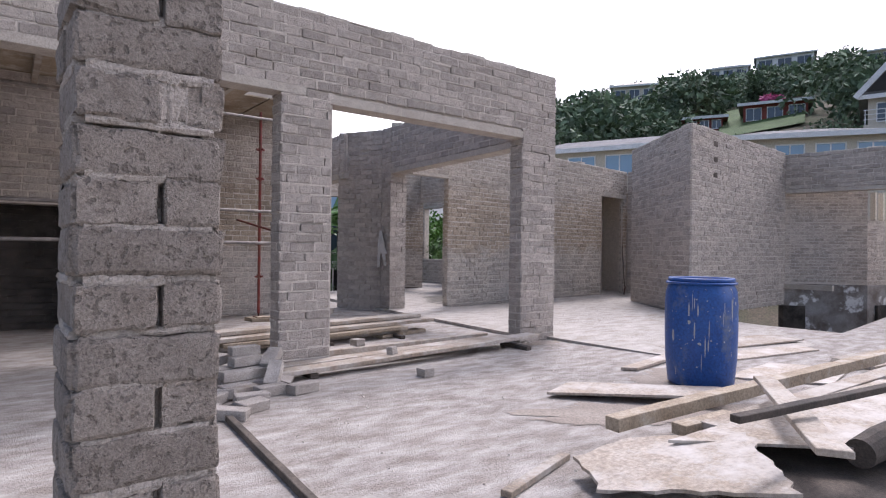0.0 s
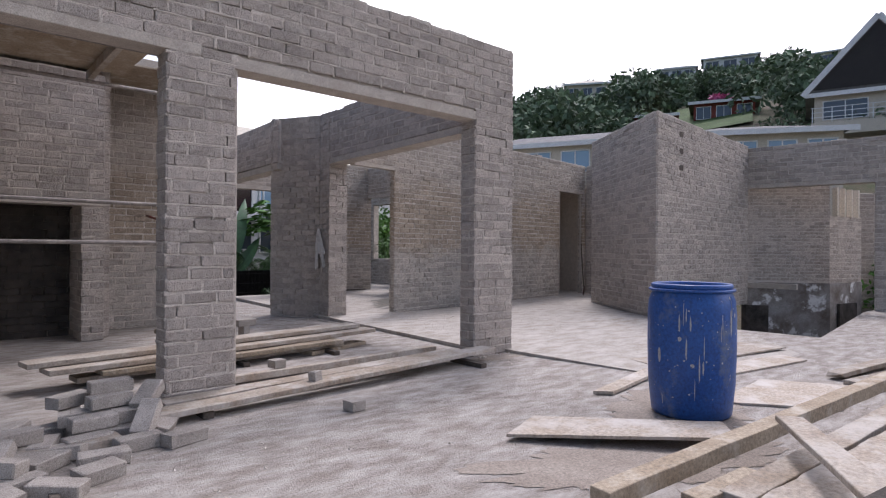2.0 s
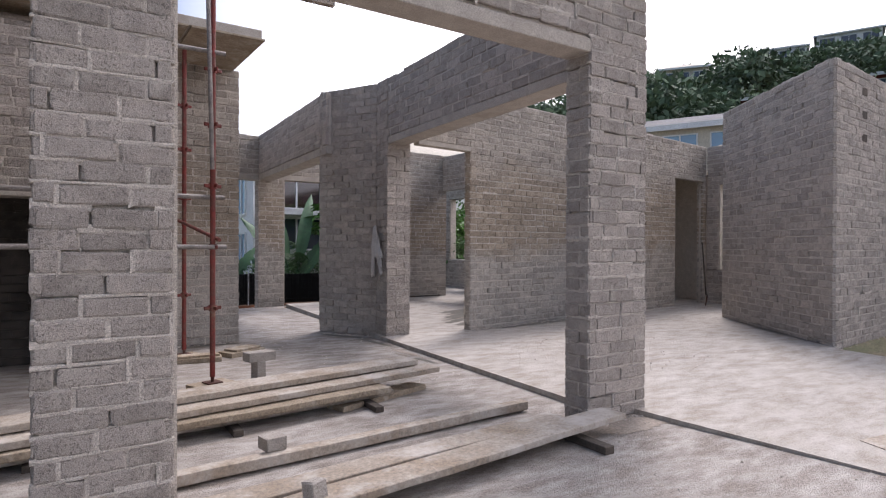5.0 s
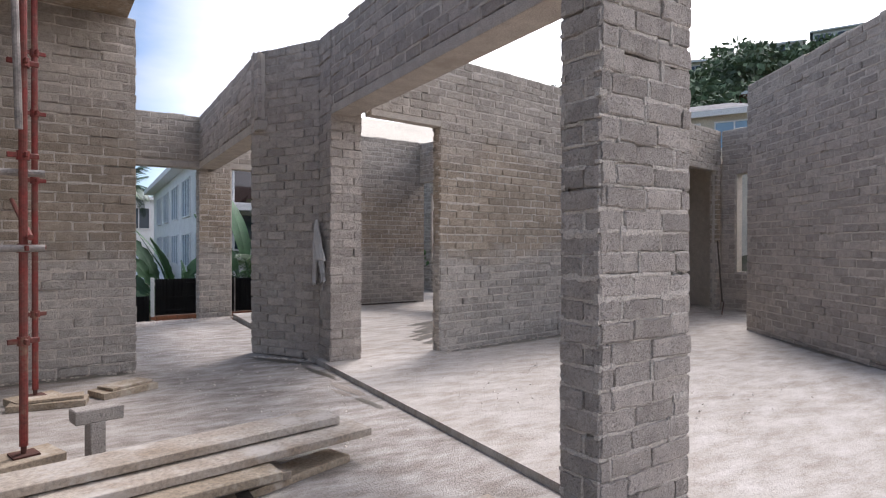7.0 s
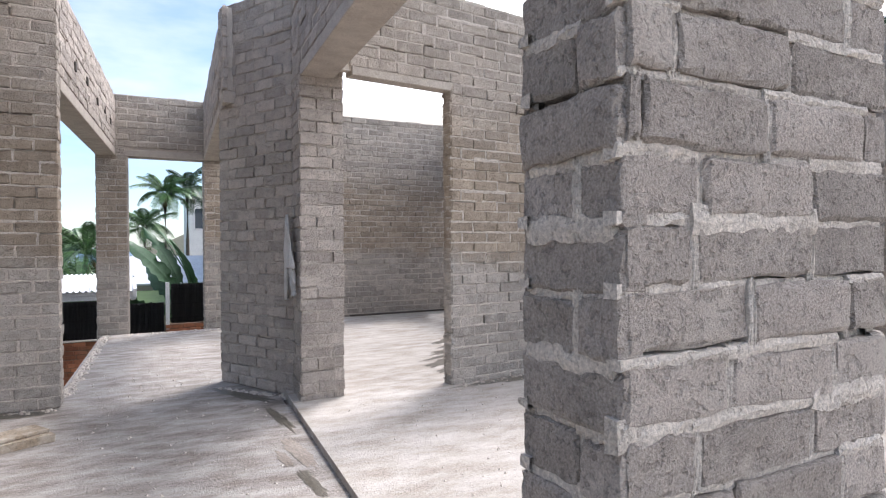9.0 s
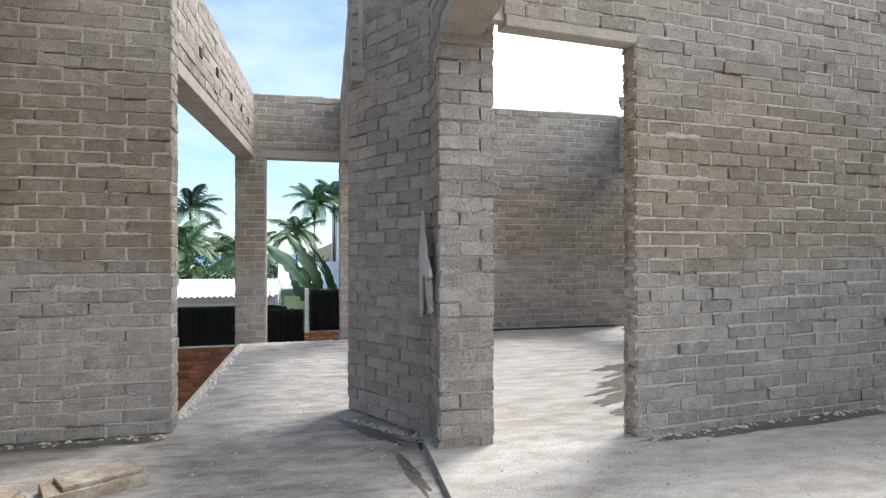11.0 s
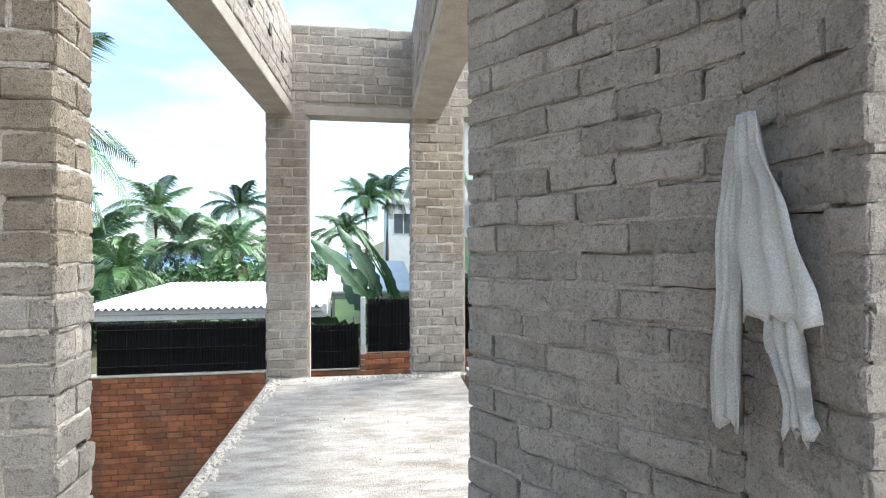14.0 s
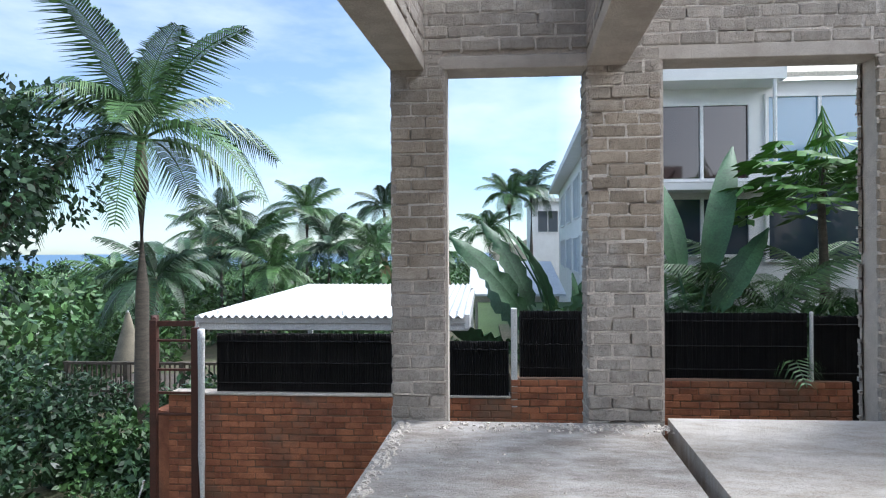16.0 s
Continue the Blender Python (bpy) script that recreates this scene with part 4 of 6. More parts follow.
mesh_object("rim", vs, fs, DRUM_BLUE, D, "rounded blue rim", smooth=True)
r = random.Random(3)


def drum_r(z):
    for (r0, z0), (r1, z1) in zip(prof[1:8], prof[2:9]):
        if z0 <= z <= z1:
            return r0 + (r1 - r0) * (z - z0) / (z1 - z0)
    return 0.29


verts, faces = [], []
for k in range(230):
    a = r.uniform(0, 2 * math.pi)
    z = r.choice((r.uniform(0.1, 0.85), r.gauss(0.72, 0.09), r.gauss(0.45, 0.12)))
    z = min(0.85, max(0.06, z))
    w = r.uniform(0.0015, 0.006) * (2.6 if r.random() < 0.10 else 1)
    h = w * r.uniform(0.8, 1.6) if r.random() < 0.8 else r.uniform(0.03, 0.10)
    n = 7
    base = len(verts)
    for i in range(n):
        q = 2 * math.pi * i / n
        zz = min(0.86, max(0.04, z + math.sin(q) * h * r.uniform(0.7, 1.2)))
        rr = drum_r(zz) + 0.0025
        aa = a + math.cos(q) * w * r.uniform(0.7, 1.3) / 0.29
        verts.append((rr * math.cos(aa), rr * math.sin(aa), zz))
    faces.append(tuple(range(base, base + n)))
mesh_object("cement_splashes", verts, faces, PAINT_SPLASH, D, "white cement drips")["kind"] = "stuff"

D.scale = (1.17, 1.17, 1.17)


def patch(name, cx, cy, z, rx, ry, turn, mat, label, category, seed):
    """A thin stain or floor patch with an uneven outline."""
    q = random.Random(seed)
    bm = bmesh.new()
    ring = []
    for k in range(120):
        a = 2 * math.pi * k / 120
        s = 0.78 + 0.34 * noise.noise(Vector((math.cos(a) * 2.2, math.sin(a) * 2.2, seed))) + 0.22 * noise.noise(Vector((math.cos(a) * 8, math.sin(a) * 8, seed))) + q.uniform(-0.03, 0.03)
        ring.append(bm.verts.new((rx * s * math.cos(a), ry * s * math.sin(a), 0)))
    top = bm.verts.new((0, 0, 0.004))
    for k in range(120):
        bm.faces.new((ring[k], ring[(k + 1) % 120], top))
    ob = part(name, bm, mat)
    ob.matrix_basis = pose(cx, cy, z, 0, 0, turn)
    return tagged(ob, label, category, kind="stuff")


patch("damp_patch", 9.75, 11.75, 0.057, 1.7, 1.25, 30, DAMP, "brown damp patch drying on the screed", "damp patch", 11)
for k, (x, y, ln, wd) in enumerate(((9.2, 12.7, 0.9, 0.10), (9.0, 12.35, 0.7, 0.08), (8.75, 12.0, 0.8, 0.12), (8.45, 11.6, 0.7, 0.07), (8.3, 11.3, 0.75, 0.13), (8.2, 10.95, 0.6, 0.10), (8.5, 10.75, 0.8, 0.16))):
    patch("damp_patch", x, y, 0.0572 + 0.0004 * k, ln, wd, 24 + 5 * (k % 3), DAMP, "long damp streak drying on the screed", "damp patch", 30 + k)
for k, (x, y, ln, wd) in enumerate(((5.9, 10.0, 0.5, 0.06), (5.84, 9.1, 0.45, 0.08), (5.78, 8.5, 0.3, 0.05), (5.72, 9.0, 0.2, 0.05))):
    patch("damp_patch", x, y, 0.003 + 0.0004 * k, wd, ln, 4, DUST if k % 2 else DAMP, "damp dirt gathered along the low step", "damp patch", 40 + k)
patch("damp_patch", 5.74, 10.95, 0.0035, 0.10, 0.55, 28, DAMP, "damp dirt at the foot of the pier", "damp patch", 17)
# dark bands along three wall feet, in the same colour as the damp patches
patch("damp_patch", 9.0, 10.13, 0.057, 1.6, 0.14, 5.7, DAMP, "dark band on the floor along the wall foot", "damp patch", 18)
patch("damp_patch", 3.25, 11.2, 0.003, 1.2, 0.14, 0, DAMP, "dark band on the floor along the wall foot", "damp patch", 19)
patch("damp_patch", 11.9, 7.3, 0.057, 1.9, 0.2, 54.5, DAMP, "dark band on the floor along the wall foot", "damp patch", 20)
patch("dust_patch", 5.75, 5.35, 0.004, 0.7, 0.25, 0, DUST, "brown dirt at the foot of the pier", "dust", 21)
patch("dust_patch", 5.0, 2.6, 0.004, 1.1, 0.7, 20, DUST, "brown dust and dirt swept round the drum", "dust", 4)
patch("dust_patch", 3.6, 2.2, 0.0045, 1.3, 0.5, -30, DUST, "brown dust under the lifted plywood sheet", "dust", 6)
# sheets round the drum
sheet("plywood_sheet", [(3.30, 3.02, 0.03), (4.24, 1.80, 0.10), (4.52, 2.02, 0.11), (3.82, 3.20, 0.03)], 0.022, PLY, "warped white-dusted plywood sheet lifted off the floor", ragged=0.006)
sheet("plywood_strip", [(4.94, 3.40, 0.01), (5.06, 3.26, 0.01), (6.4, 3.46, 0.02), (6.25, 3.62, 0.02)], 0.03, PLY, "narrow plywood strip on the floor behind the drum")
sheet("plywood_sheet", [(6.6, 3.6, 0.0), (9.15, 3.12, 0.03), (9.1, 3.75, 0.03), (6.8, 4.1, 0.0)], 0.02, PLY, "dusty plywood sheet flat on the floor")
sheet("plywood_sheet", [(6.3, 3.0, 0.005), (8.45, 2.65, 0.005), (8.6, 3.0, 0.005), (6.5, 3.4, 0.005)], 0.018, PLY, "dusty plywood sheet flat on the floor")
sheet("plywood_sheet", [(5.5, 2.5, 0.004), (6.1, 1.66, 0.004), (7.2, 1.86, 0.004), (6.8, 2.6, 0.004)], 0.02, PLY, "dusty plywood sheet flat on the floor", ragged=0.01)
# timber pile at the slab's edge
G2 = "timbers in the pile"
plank("timber_beam", (2.62, 1.80, 0.12), (8.4, 1.12, 0.34), 0.12, 0.095, TIMBER_YELLOW, "heavy raw pine beam across the timber pile", "timber beam", G2)
plank("plank", (2.95, 1.50, 0.10), (3.5, 1.42, 0.12), 0.12, 0.08, TIMBER_YELLOW, "short pine offcut in the timber pile", group=G2)
plank("plank", (3.1, 1.36, 0.14), (6.9, 0.98, 0.30), 0.16, 0.05, TIMBER, "pale plank in the timber pile", group=G2)
plank("plank", (2.7, 1.28, 0.08), (6.2, 0.62, 0.26), 0.14, 0.05, TIMBER, "pale plank in the timber pile", group=G2, tilt=12)
plank("plank", (4.02, 1.42, 0.36), (2.2, 0.30, 0.44), 0.15, 0.035, TIMBER, "pale board lying across the timber pile", group=G2)
plank("plank", (2.2, 0.75, 0.49), (4.9, 0.25, 0.55), 0.06, 0.04, TIMBER_DARK, "dark weathered stick across the pile", group=G2)
vs, fs = sweep([(3.2, 0.52, 0.20), (3.5, 0.5, 0.22), (4.0, 0.45, 0.25), (4.7, 0.4, 0.3)], [0.085, 0.095, 0.09, 0.085], 14)
tagged(mesh_object("log", vs, fs, TIMBER_DARK, smooth=False), "dark weathered log end in the pile", "log", G2)
plank("plank", (3.6, 0.25, 0.25), (6.0, -0.2, 0.35), 0.25, 0.05, TIMBER, "pale plank in the timber pile", group=G2)
sheet("plywood_sheet", [(2.0, 1.62, 0.10), (1.75, 1.25, 0.08), (2.25, 0.45, 0.20), (2.95, 1.05, 0.22), (2.5, 1.58, 0.13)], 0.02, PLY, "splintered plywood sheet on the timber pile", ragged=0.035)
sheet("plywood_sheet", [(2.5, 1.3, 0.19), (3.2, 0.55, 0.21), (6.0, 0.3, 0.28), (5.2, 1.0, 0.28)], 0.018, PLY, "white-dusted plywood sheet on the timber pile", ragged=0.01)
sheet("plywood_sheet", [(2.0, 0.6, 0.03), (2.6, -0.3, 0.03), (6.5, -0.6, 0.05), (6.5, 0.9, 0.05), (3.0, 1.2, 0.03)], 0.03, TIMBER_DARK, "dark shutter sheet under the pile", ragged=0.01)
plank("plank", (1.45, 1.62, 0.0), (2.2, 1.85, 0.0), 0.07, 0.04, TIMBER, "short pale batten on the floor", group=G2)
for q in ((7.3, 1.9, 0, 8.6, 1.6, 0.02), (7.2, 1.7, 0.04, 8.9, 1.35, 0.06), (7.5, 2.1, 0.03, 8.8, 1.9, 0.05), (7.6, 1.5, 0.1, 9.0, 1.7, 0.12)):
    plank("plank", q[:3], q[3:], 0.16, 0.05, TIMBER, "weathered offcut in a loose heap", group="offcuts by the slab edge", ragged=0.05)
bm = bmesh.new()
box(bm, pose(0, 0, 0.0), (0.9, 0.04, 0.4), 0.004, 0.01)
tagged(part("shutter_panel", bm, TIMBER_YELLOW), "brown shutter panel leaning on the timber heap", "board").matrix_basis = pose(8.6, 1.45, 0.24, 10, 0, -25)
# dark board added for the slab's dark step edge in front of the near pillar
plank("edging_board", (0.70, 3.98, 0.0), (0.55, 2.0, 0.0), 0.05, 0.05, TIMBER_DARK, "dark board standing in for the low step edge of the slab", "edging board")
# cloth on the tower
verts, faces = [], []


def hang(x_top, x_low, w_top, w_low, z_top, z_low, depth, phase):
    """One creased strip of the rag, added to verts and faces."""
    nx, nz, b = 12, 22, len(verts)
    q = random.Random(int(phase * 10))
    hem = [q.uniform(-0.035, 0.02) for _ in range(nx + 1)]
    for j in range(nz + 1):
        w = j / nz
        wid = w_top + (w_low - w_top) * min(1, w * 1.15) ** 0.8 + 0.012 * math.sin(w * 9 + phase)
        for i in range(nx + 1):
            u = i / nx - 0.5
            x = x_top + (x_low - x_top) * w + u * wid + 0.006 * math.sin(w * 14 + phase)
            y = -depth - 0.016 * math.sin(i * 1.45 + w * 3 + phase) * min(1, 0.3 + w * 2) - 0.006 * math.sin(i * 2.9 - w * 11)
            verts.append((x, y, z_top + (z_low + hem[i] - z_top) * w))
    for j in range(nz):
        for i in range(nx):
            a = b + j * (nx + 1) + i
            faces.append((a, a + 1, a + nx + 2, a + nx + 1))


hang(-0.03, -0.07, 0.035, 0.11, 0.0, -0.77, 0.03, 0.4)
hang(0.03, 0.13, 0.05, 0.24, 0.02, -0.48, 0.05, 2.1)
hang(0.09, 0.19, 0.10, 0.07, -0.40, -0.73, 0.035, 4.3)
cl = mesh_object("cloth", verts, faces, CLOTH, smooth=True)
sm = cl.modifiers.new("thick", "SOLIDIFY")
sm.thickness = 0.003
cl.matrix_basis = pose(6.15, 10.57, 1.75, 0, 0, -86)
tagged(cl, "dusty white cloth rag hanging on the block pier", "cloth")
# dark strip along the foot of the back wall and a shovel by the far door
bm = bmesh.new()
span_box(bm, 8.6, 16.05, 0.057, 11.0, 16.118, 0.085, 0.008)
tagged(part("damp_sheet", bm, TIMBER_DARK), "thin dark strip along the wall foot", "plastic sheet")
S = empty("shovel", (14.75, 10.35, 0.06), 30, "long-handled shovel leaning at the far doorway", "shovel")
bm = bmesh.new()
tube(bm, (0, 0, 0.25), (0.25, 0.1, 1.5), 0.018, 8)
part("handle", bm, TIMBER_DARK, S)
bm = bmesh.new()
box(bm, pose(-0.02, -0.01, 0.13, 8, 12, 0), (0.2, 0.02, 0.26), 0.006)
part("blade", bm, RUST, S)

# grit and crumbs on the floors
r = random.Random(31)
verts, faces = [], []
for k in range(2600):
    if k % 3 == 0:
        x, y, zf = r.uniform(4.4, 6.0), r.uniform(7.5, 16), 0.0
    elif k % 3 == 1:
        x, y, zf = r.uniform(0.8, 9), r.uniform(1.5, 5.4), 0.0
    else:
        x, y, zf = r.uniform(6.4, 9.5), r.uniform(6.2, 10), 0.055
    s = 0.004 + 0.014 * r.random() ** 4
    b = len(verts)
    for j in range(4):
        a = j * 1.57 + r.uniform(-0.4, 0.4)
        verts.append((x + s * math.cos(a), y + s * math.sin(a), zf))
    verts.append((x + r.uniform(-s, s) * 0.3, y + r.uniform(-s, s) * 0.3, zf + s * 0.9))
    faces += [(b + j, b + (j + 1) % 4, b + 4) for j in range(4)]
tagged(mesh_object("grit", verts, faces, MORTAR), "scattered mortar crumbs and grit", "grit", kind="stuff")
# rubble along the edge of the balcony slab and mortar droppings at the wall feet
verts, faces = [], []


def lump(x, y, z, s):
    b = len(verts)
    for j in range(6):
        a = j * 1.047 + r.uniform(-0.4, 0.4)
        verts.append((x + s * r.uniform(0.7, 1.2) * math.cos(a), y + s * r.uniform(0.7, 1.2) * math.sin(a), z))
    for j in range(6):
        a = j * 1.047 + r.uniform(-0.4, 0.4)
        verts.append((x + s * 0.55 * math.cos(a), y + s * 0.55 * math.sin(a), z + s * r.uniform(0.3, 0.7)))
    faces.extend([(b + j, b + (j + 1) % 6, b + 6 + (j + 1) % 6, b + 6 + j) for j in range(6)])
    faces.append(tuple(range(b + 6, b + 12)))


for k in range(420):
    u = r.random()
    lump(4.16 + 0.2 * u + r.uniform(0, 0.12) * r.random(), 11.7 + 4.3 * u, 0.0, r.uniform(0.008, 0.035))
for k in range(300):
    lump(r.uniform(4.7, 8.3), 16.0 - abs(r.gauss(0, 0.1)), 0.0, r.uniform(0.008, 0.03))
for a, b, n, zf in (((5.62, 11.38), (6.18, 10.64), 60, 0), ((7.7, 10.08), (10.5, 10.36), 120, 0.055), ((2.4, 11.28), (4.2, 11.26), 90, 0), ((5.44, 5.5), (6.15, 5.48), 40, 0), ((13, 8.85), (10.95, 6.0), 70, 0.055)):
    for k in range(n):
        u = r.random()
        lump(a[0] + (b[0] - a[0]) * u + r.uniform(-0.05, 0.03), a[1] + (b[1] - a[1]) * u - abs(r.gauss(0, 0.05)), zf, r.uniform(0.008, 0.03))
tagged(mesh_object("mortar_rubble", verts, faces, MORTAR), "mortar droppings and rubble along slab edges and wall feet", "rubble", kind="stuff")

# ---------- boundary: brick retaining wall, screens, carport ----------
FY = 18.6
BWALL = empty("retaining_wall", label="old red brick retaining wall topped with dark screens", category="wall", kind="structure")
bm = bmesh.new()
span_box(bm, 0.95, FY + 0.006, -3.2, 5.41, FY + 0.22, -0.43)
span_box(bm, 5.41, FY + 0.006, -3.2, 9.53, FY + 0.22, -0.19)
part("mortar", bm, BRICK_MORTAR, BWALL)
face_blocks(BWALL, (0.95, FY), (5.41, FY), -3.2, -0.43, fill=None, mat=RED_BRICK, course=0.085, length=0.232, name="brick", single=True, proud=0.004, joint=0.011)
face_blocks(BWALL, (5.41, FY), (9.53, FY), -0.87, -0.19, fill=None, mat=RED_BRICK, course=0.085, length=0.232, name="brick", proud=0.004, joint=0.011)
bm = bmesh.new()
span_box(bm, 0.95, FY - 0.02, -0.43, 5.40, FY + 0.24, -0.405, 0.006)
part("coping", bm, MORTAR, BWALL)
bm = bmesh.new()
quad_prism(bm, [(0.72, FY + 0.1), (0.95, FY), (0.95, FY + 0.22), (0.72, FY + 0.4)], -3.2, -0.66)
part("brick_return", bm, RED_BRICK, BWALL)
bm = bmesh.new()
quad_prism(bm, [(5.42, FY + 0.25), (16, FY + 0.4), (16, FY + 9), (5.42, FY + 6)], -3.0, -0.25)
tagged(part("garden_bed", bm, EARTH), "dark planted garden bed behind the screen", "ground", kind="structure")


def screen(x0, x1, z0, z1, y=FY + 0.08):
    """A dark reed screen: backing and many thin upright reeds."""
    s = empty("reed_screen", ((x0 + x1) / 2, y, z0), 0, "black reed fence screen on the brick wall", "fence", "screens on the wall")
    bm = bmesh.new()
    w = x1 - x0
    box(bm, pose(0, 0.02, (z1 - z0) / 2), (w, 0.012, z1 - z0))
    part("backing", bm, FENCE, s)
    verts, faces = [], []
    n = int(w / 0.022)
    r = random.Random(int(x0 * 100))
    for i in range(n):
        xc = -w / 2 + (i + 0.5) * w / n
        h = (z1 - z0) * r.uniform(0.985, 1.015)
        b = len(verts)
        d = r.uniform(0.006, 0.014)
        for dx, dy in ((-0.008, 0.012), (0, -d), (0.008, 0.012)):
            verts += [(xc + dx, dy, 0), (xc + dx + r.uniform(-0.003, 0.003), dy, h)]
        faces += [(b, b + 2, b + 3, b + 1), (b + 2, b + 4, b + 5, b + 3)]
    ob = mesh_object("reeds", verts, faces, FENCE, s)
    ob["kind"] = "stuff"
    for z in (0.12, (z1 - z0) * 0.5, (z1 - z0) - 0.1):
        bm = bmesh.new()
        tube(bm, (-w / 2, -0.014, z), (w / 2, -0.014, z), 0.006, 6)
        part("rail", bm, FENCE, s)
    return s


screen(1.56, 4.55, -0.40, 0.36)
screen(4.57, 5.38, -0.56, 0.28, FY + 0.02)
screen(5.52, 7.30, -0.18, 0.66)
screen(7.32, 9.05, -0.18, 0.64)
screen(9.12, 10.6, -0.8, 0.6)


def post(x, y, z0, z1, w, label):
    bm = bmesh.new()
    box(bm, pose(x, y, (z0 + z1) / 2), (w, w, z1 - z0), 0.005)
    return tagged(part("fence_post", bm, WHITE), label, "post", "white posts of the screens")


post(5.45, FY + 0.04, -0.6, 0.70, 0.075, "white painted square fence post")
post(9.08, FY + 0.05, -0.3, 0.66, 0.035, "slim white fence post")
post(6.42, FY + 0.09, -0.3, 0.66, 0.035, "slim white fence post")
bm = bmesh.new()
box(bm, pose(7.3, FY + 0.05, 0.2), (0.03, 0.03, 0.9))
tagged(part("fence_post", bm, GALV), "thin grey fence post", "post", "white posts of the screens")
# downpipe and its gutter belong to the carport
CPT = empty("carport", (0, 0, 0), 0, "white carport with a corrugated sheet roof and gutter", "carport")
verts, faces = [], []
nx = 170
for i in range(nx + 1):
    x = 1.05 + (4.80 - 1.05) * i / nx
    h = 0.022 * math.sin(2 * math.pi * i / 5.0)
    verts += [(x, 19.15, 0.53 + h), (x, 24.6, 0.66 + h)]
for i in range(nx):
    faces.append((2 * i, 2 * i + 2, 2 * i + 3, 2 * i + 1))
rf = mesh_object("roof", verts, faces, ROOF_WHITE, CPT, "white corrugated roof sheet")
md = rf.modifiers.new("thick", "SOLIDIFY")
md.thickness = 0.01
for z0, z1, y in ((0.43, 0.51, 19.2), (0.33, 0.43, 19.23)):
    bm = bmesh.new()
    span_box(bm, 1.0, y, z0, 4.86, y + 0.12, z1, 0.008)
    part("gutter", bm, WHITE, CPT, "white boxed gutter")
bm = bmesh.new()
span_box(bm, 4.80, 19.2, 0.36, 4.88, 24.6, 0.56, 0.006)
part("fascia", bm, WHITE, CPT)
bm = bmesh.new()
span_box(bm, 1.0, 19.2, 0.36, 1.06, 24.6, 0.52, 0.006)
part("fascia", bm, WHITE, CPT)
for x in (1.3, 2.2, 3.1, 4.0, 4.7):
    bm = bmesh.new()
    tube(bm, (x, 19.3, 0.5), (x, 19.3, 0.60), 0.012, 6)
    part("roof_bolt", bm, WHITE, CPT)
for x in (1.1, 4.75):
    bm = bmesh.new()
    span_box(bm, x, 24.3, -3.2, x + 0.1, 24.4, 0.6)
    part("post", bm, WHITE, CPT)
vs, fs = sweep([(1.44, 18.5, 0.44), (1.44, 18.5, 0.3), (1.44, 18.5, -1.2), (1.46, 18.5, -2.3), (1.40, 18.46, -2.5), (1.25, 18.44, -2.6)], [0.045] * 6, 10)
mesh_object("downpipe", vs, fs, WHITE, CPT, "white plastic downpipe", smooth=True)
# rusty steel gate frame at the wall's end
GF = empty("steel_frame", (0.9, FY, 0), 0, "rusty brown steel gate frame at the brick wall's end", "frame")
for x, y in ((-0.42, 0.5), (-0.12, -0.05), (0.42, -0.02)):
    bm = bmesh.new()
    box(bm, pose(x, y, -1.0), (0.09, 0.06, 3.1 if x < 0 else 2.9), 0.004)
    part("upright", bm, RUST, GF)
for z in (0.5, 0.28, -0.1, -0.4, -0.68):
    bm = bmesh.new()
    box(bm, pose(0.15, -0.03, z), (0.55, 0.03, 0.03 if z < 0.4 else 0.07), 0.003)
    part("crossbar", bm, RUST, GF)
bm = bmesh.new()
tube(bm, (-0.42, 0.5, 0.52), (-0.12, -0.05, 0.55), 0.035, 8)
part("top_bar", bm, RUST, GF)
vs, fs = sweep([(0.7, 18.45, -1.5), (0.6, 18.4, -1.9), (0.75, 18.4, -2.1), (0.62, 18.42, -2.3)], [0.018] * 4, 6)
tagged(mesh_object("waste_pipe", vs, fs, WHITE, smooth=True), "white bent waste pipe at the wall's foot", "pipe")
# timber deck with railing and a folded parasol
DK = empty("timber_deck", (-5.0, 27.0, -2.7), 0, "dark timber deck on stilts with a railing", "deck")
bm = bmesh.new()
span_box(bm, -1.6, -0.2, 0.0, 3.2, 3.0, 0.12)
part("deck_platform", bm, TIMBER_DARK, DK)
for x in (-1.5, 0.2, 1.8, 3.1):
    bm = bmesh.new()
    span_box(bm, x - 0.06, -0.15, -2.5, x + 0.06, -0.03, 1.1)
    part("deck_post", bm, TIMBER_DARK, DK)
for z in (0.25, 1.02):
    bm = bmesh.new()
    span_box(bm, -1.6, -0.14, z, 3.2, -0.06, z + 0.07)
    part("rail", bm, TIMBER_DARK, DK)
for k in range(34):
    bm = bmesh.new()
    span_box(bm, -1.5 + k * 0.14, -0.12, 0.3, -1.465 + k * 0.14, -0.085, 1.04)
    part("baluster", bm, TIMBER_DARK, DK)
bm = bmesh.new()
tube(bm, (0, 0, 0), (0, 0, 2.3), 0.03, 8)
PA = empty("parasol", (-5.3, 27.8, -2.58), 0, "folded tan canvas parasol on the deck", "parasol")
part("pole", bm, WHITE, PA)
verts, faces = [], []
for j in range(8):
    w = j / 7
    for k in range(14):
        a = 2 * math.pi * k / 14
        rr = 0.05 + (0.36 * w) * (1 + 0.25 * (k % 2))
        verts.append((rr * math.cos(a), rr * math.sin(a), 2.25 - 1.7 * w))
for j in range(7):
    for k in range(14):
        faces.append((j * 14 + k, j * 14 + (k + 1) % 14, (j + 1) * 14 + (k + 1) % 14, (j + 1) * 14 + k))
mesh_object("canopy", verts, faces, TARP, PA, "folded tan canopy", smooth=True)


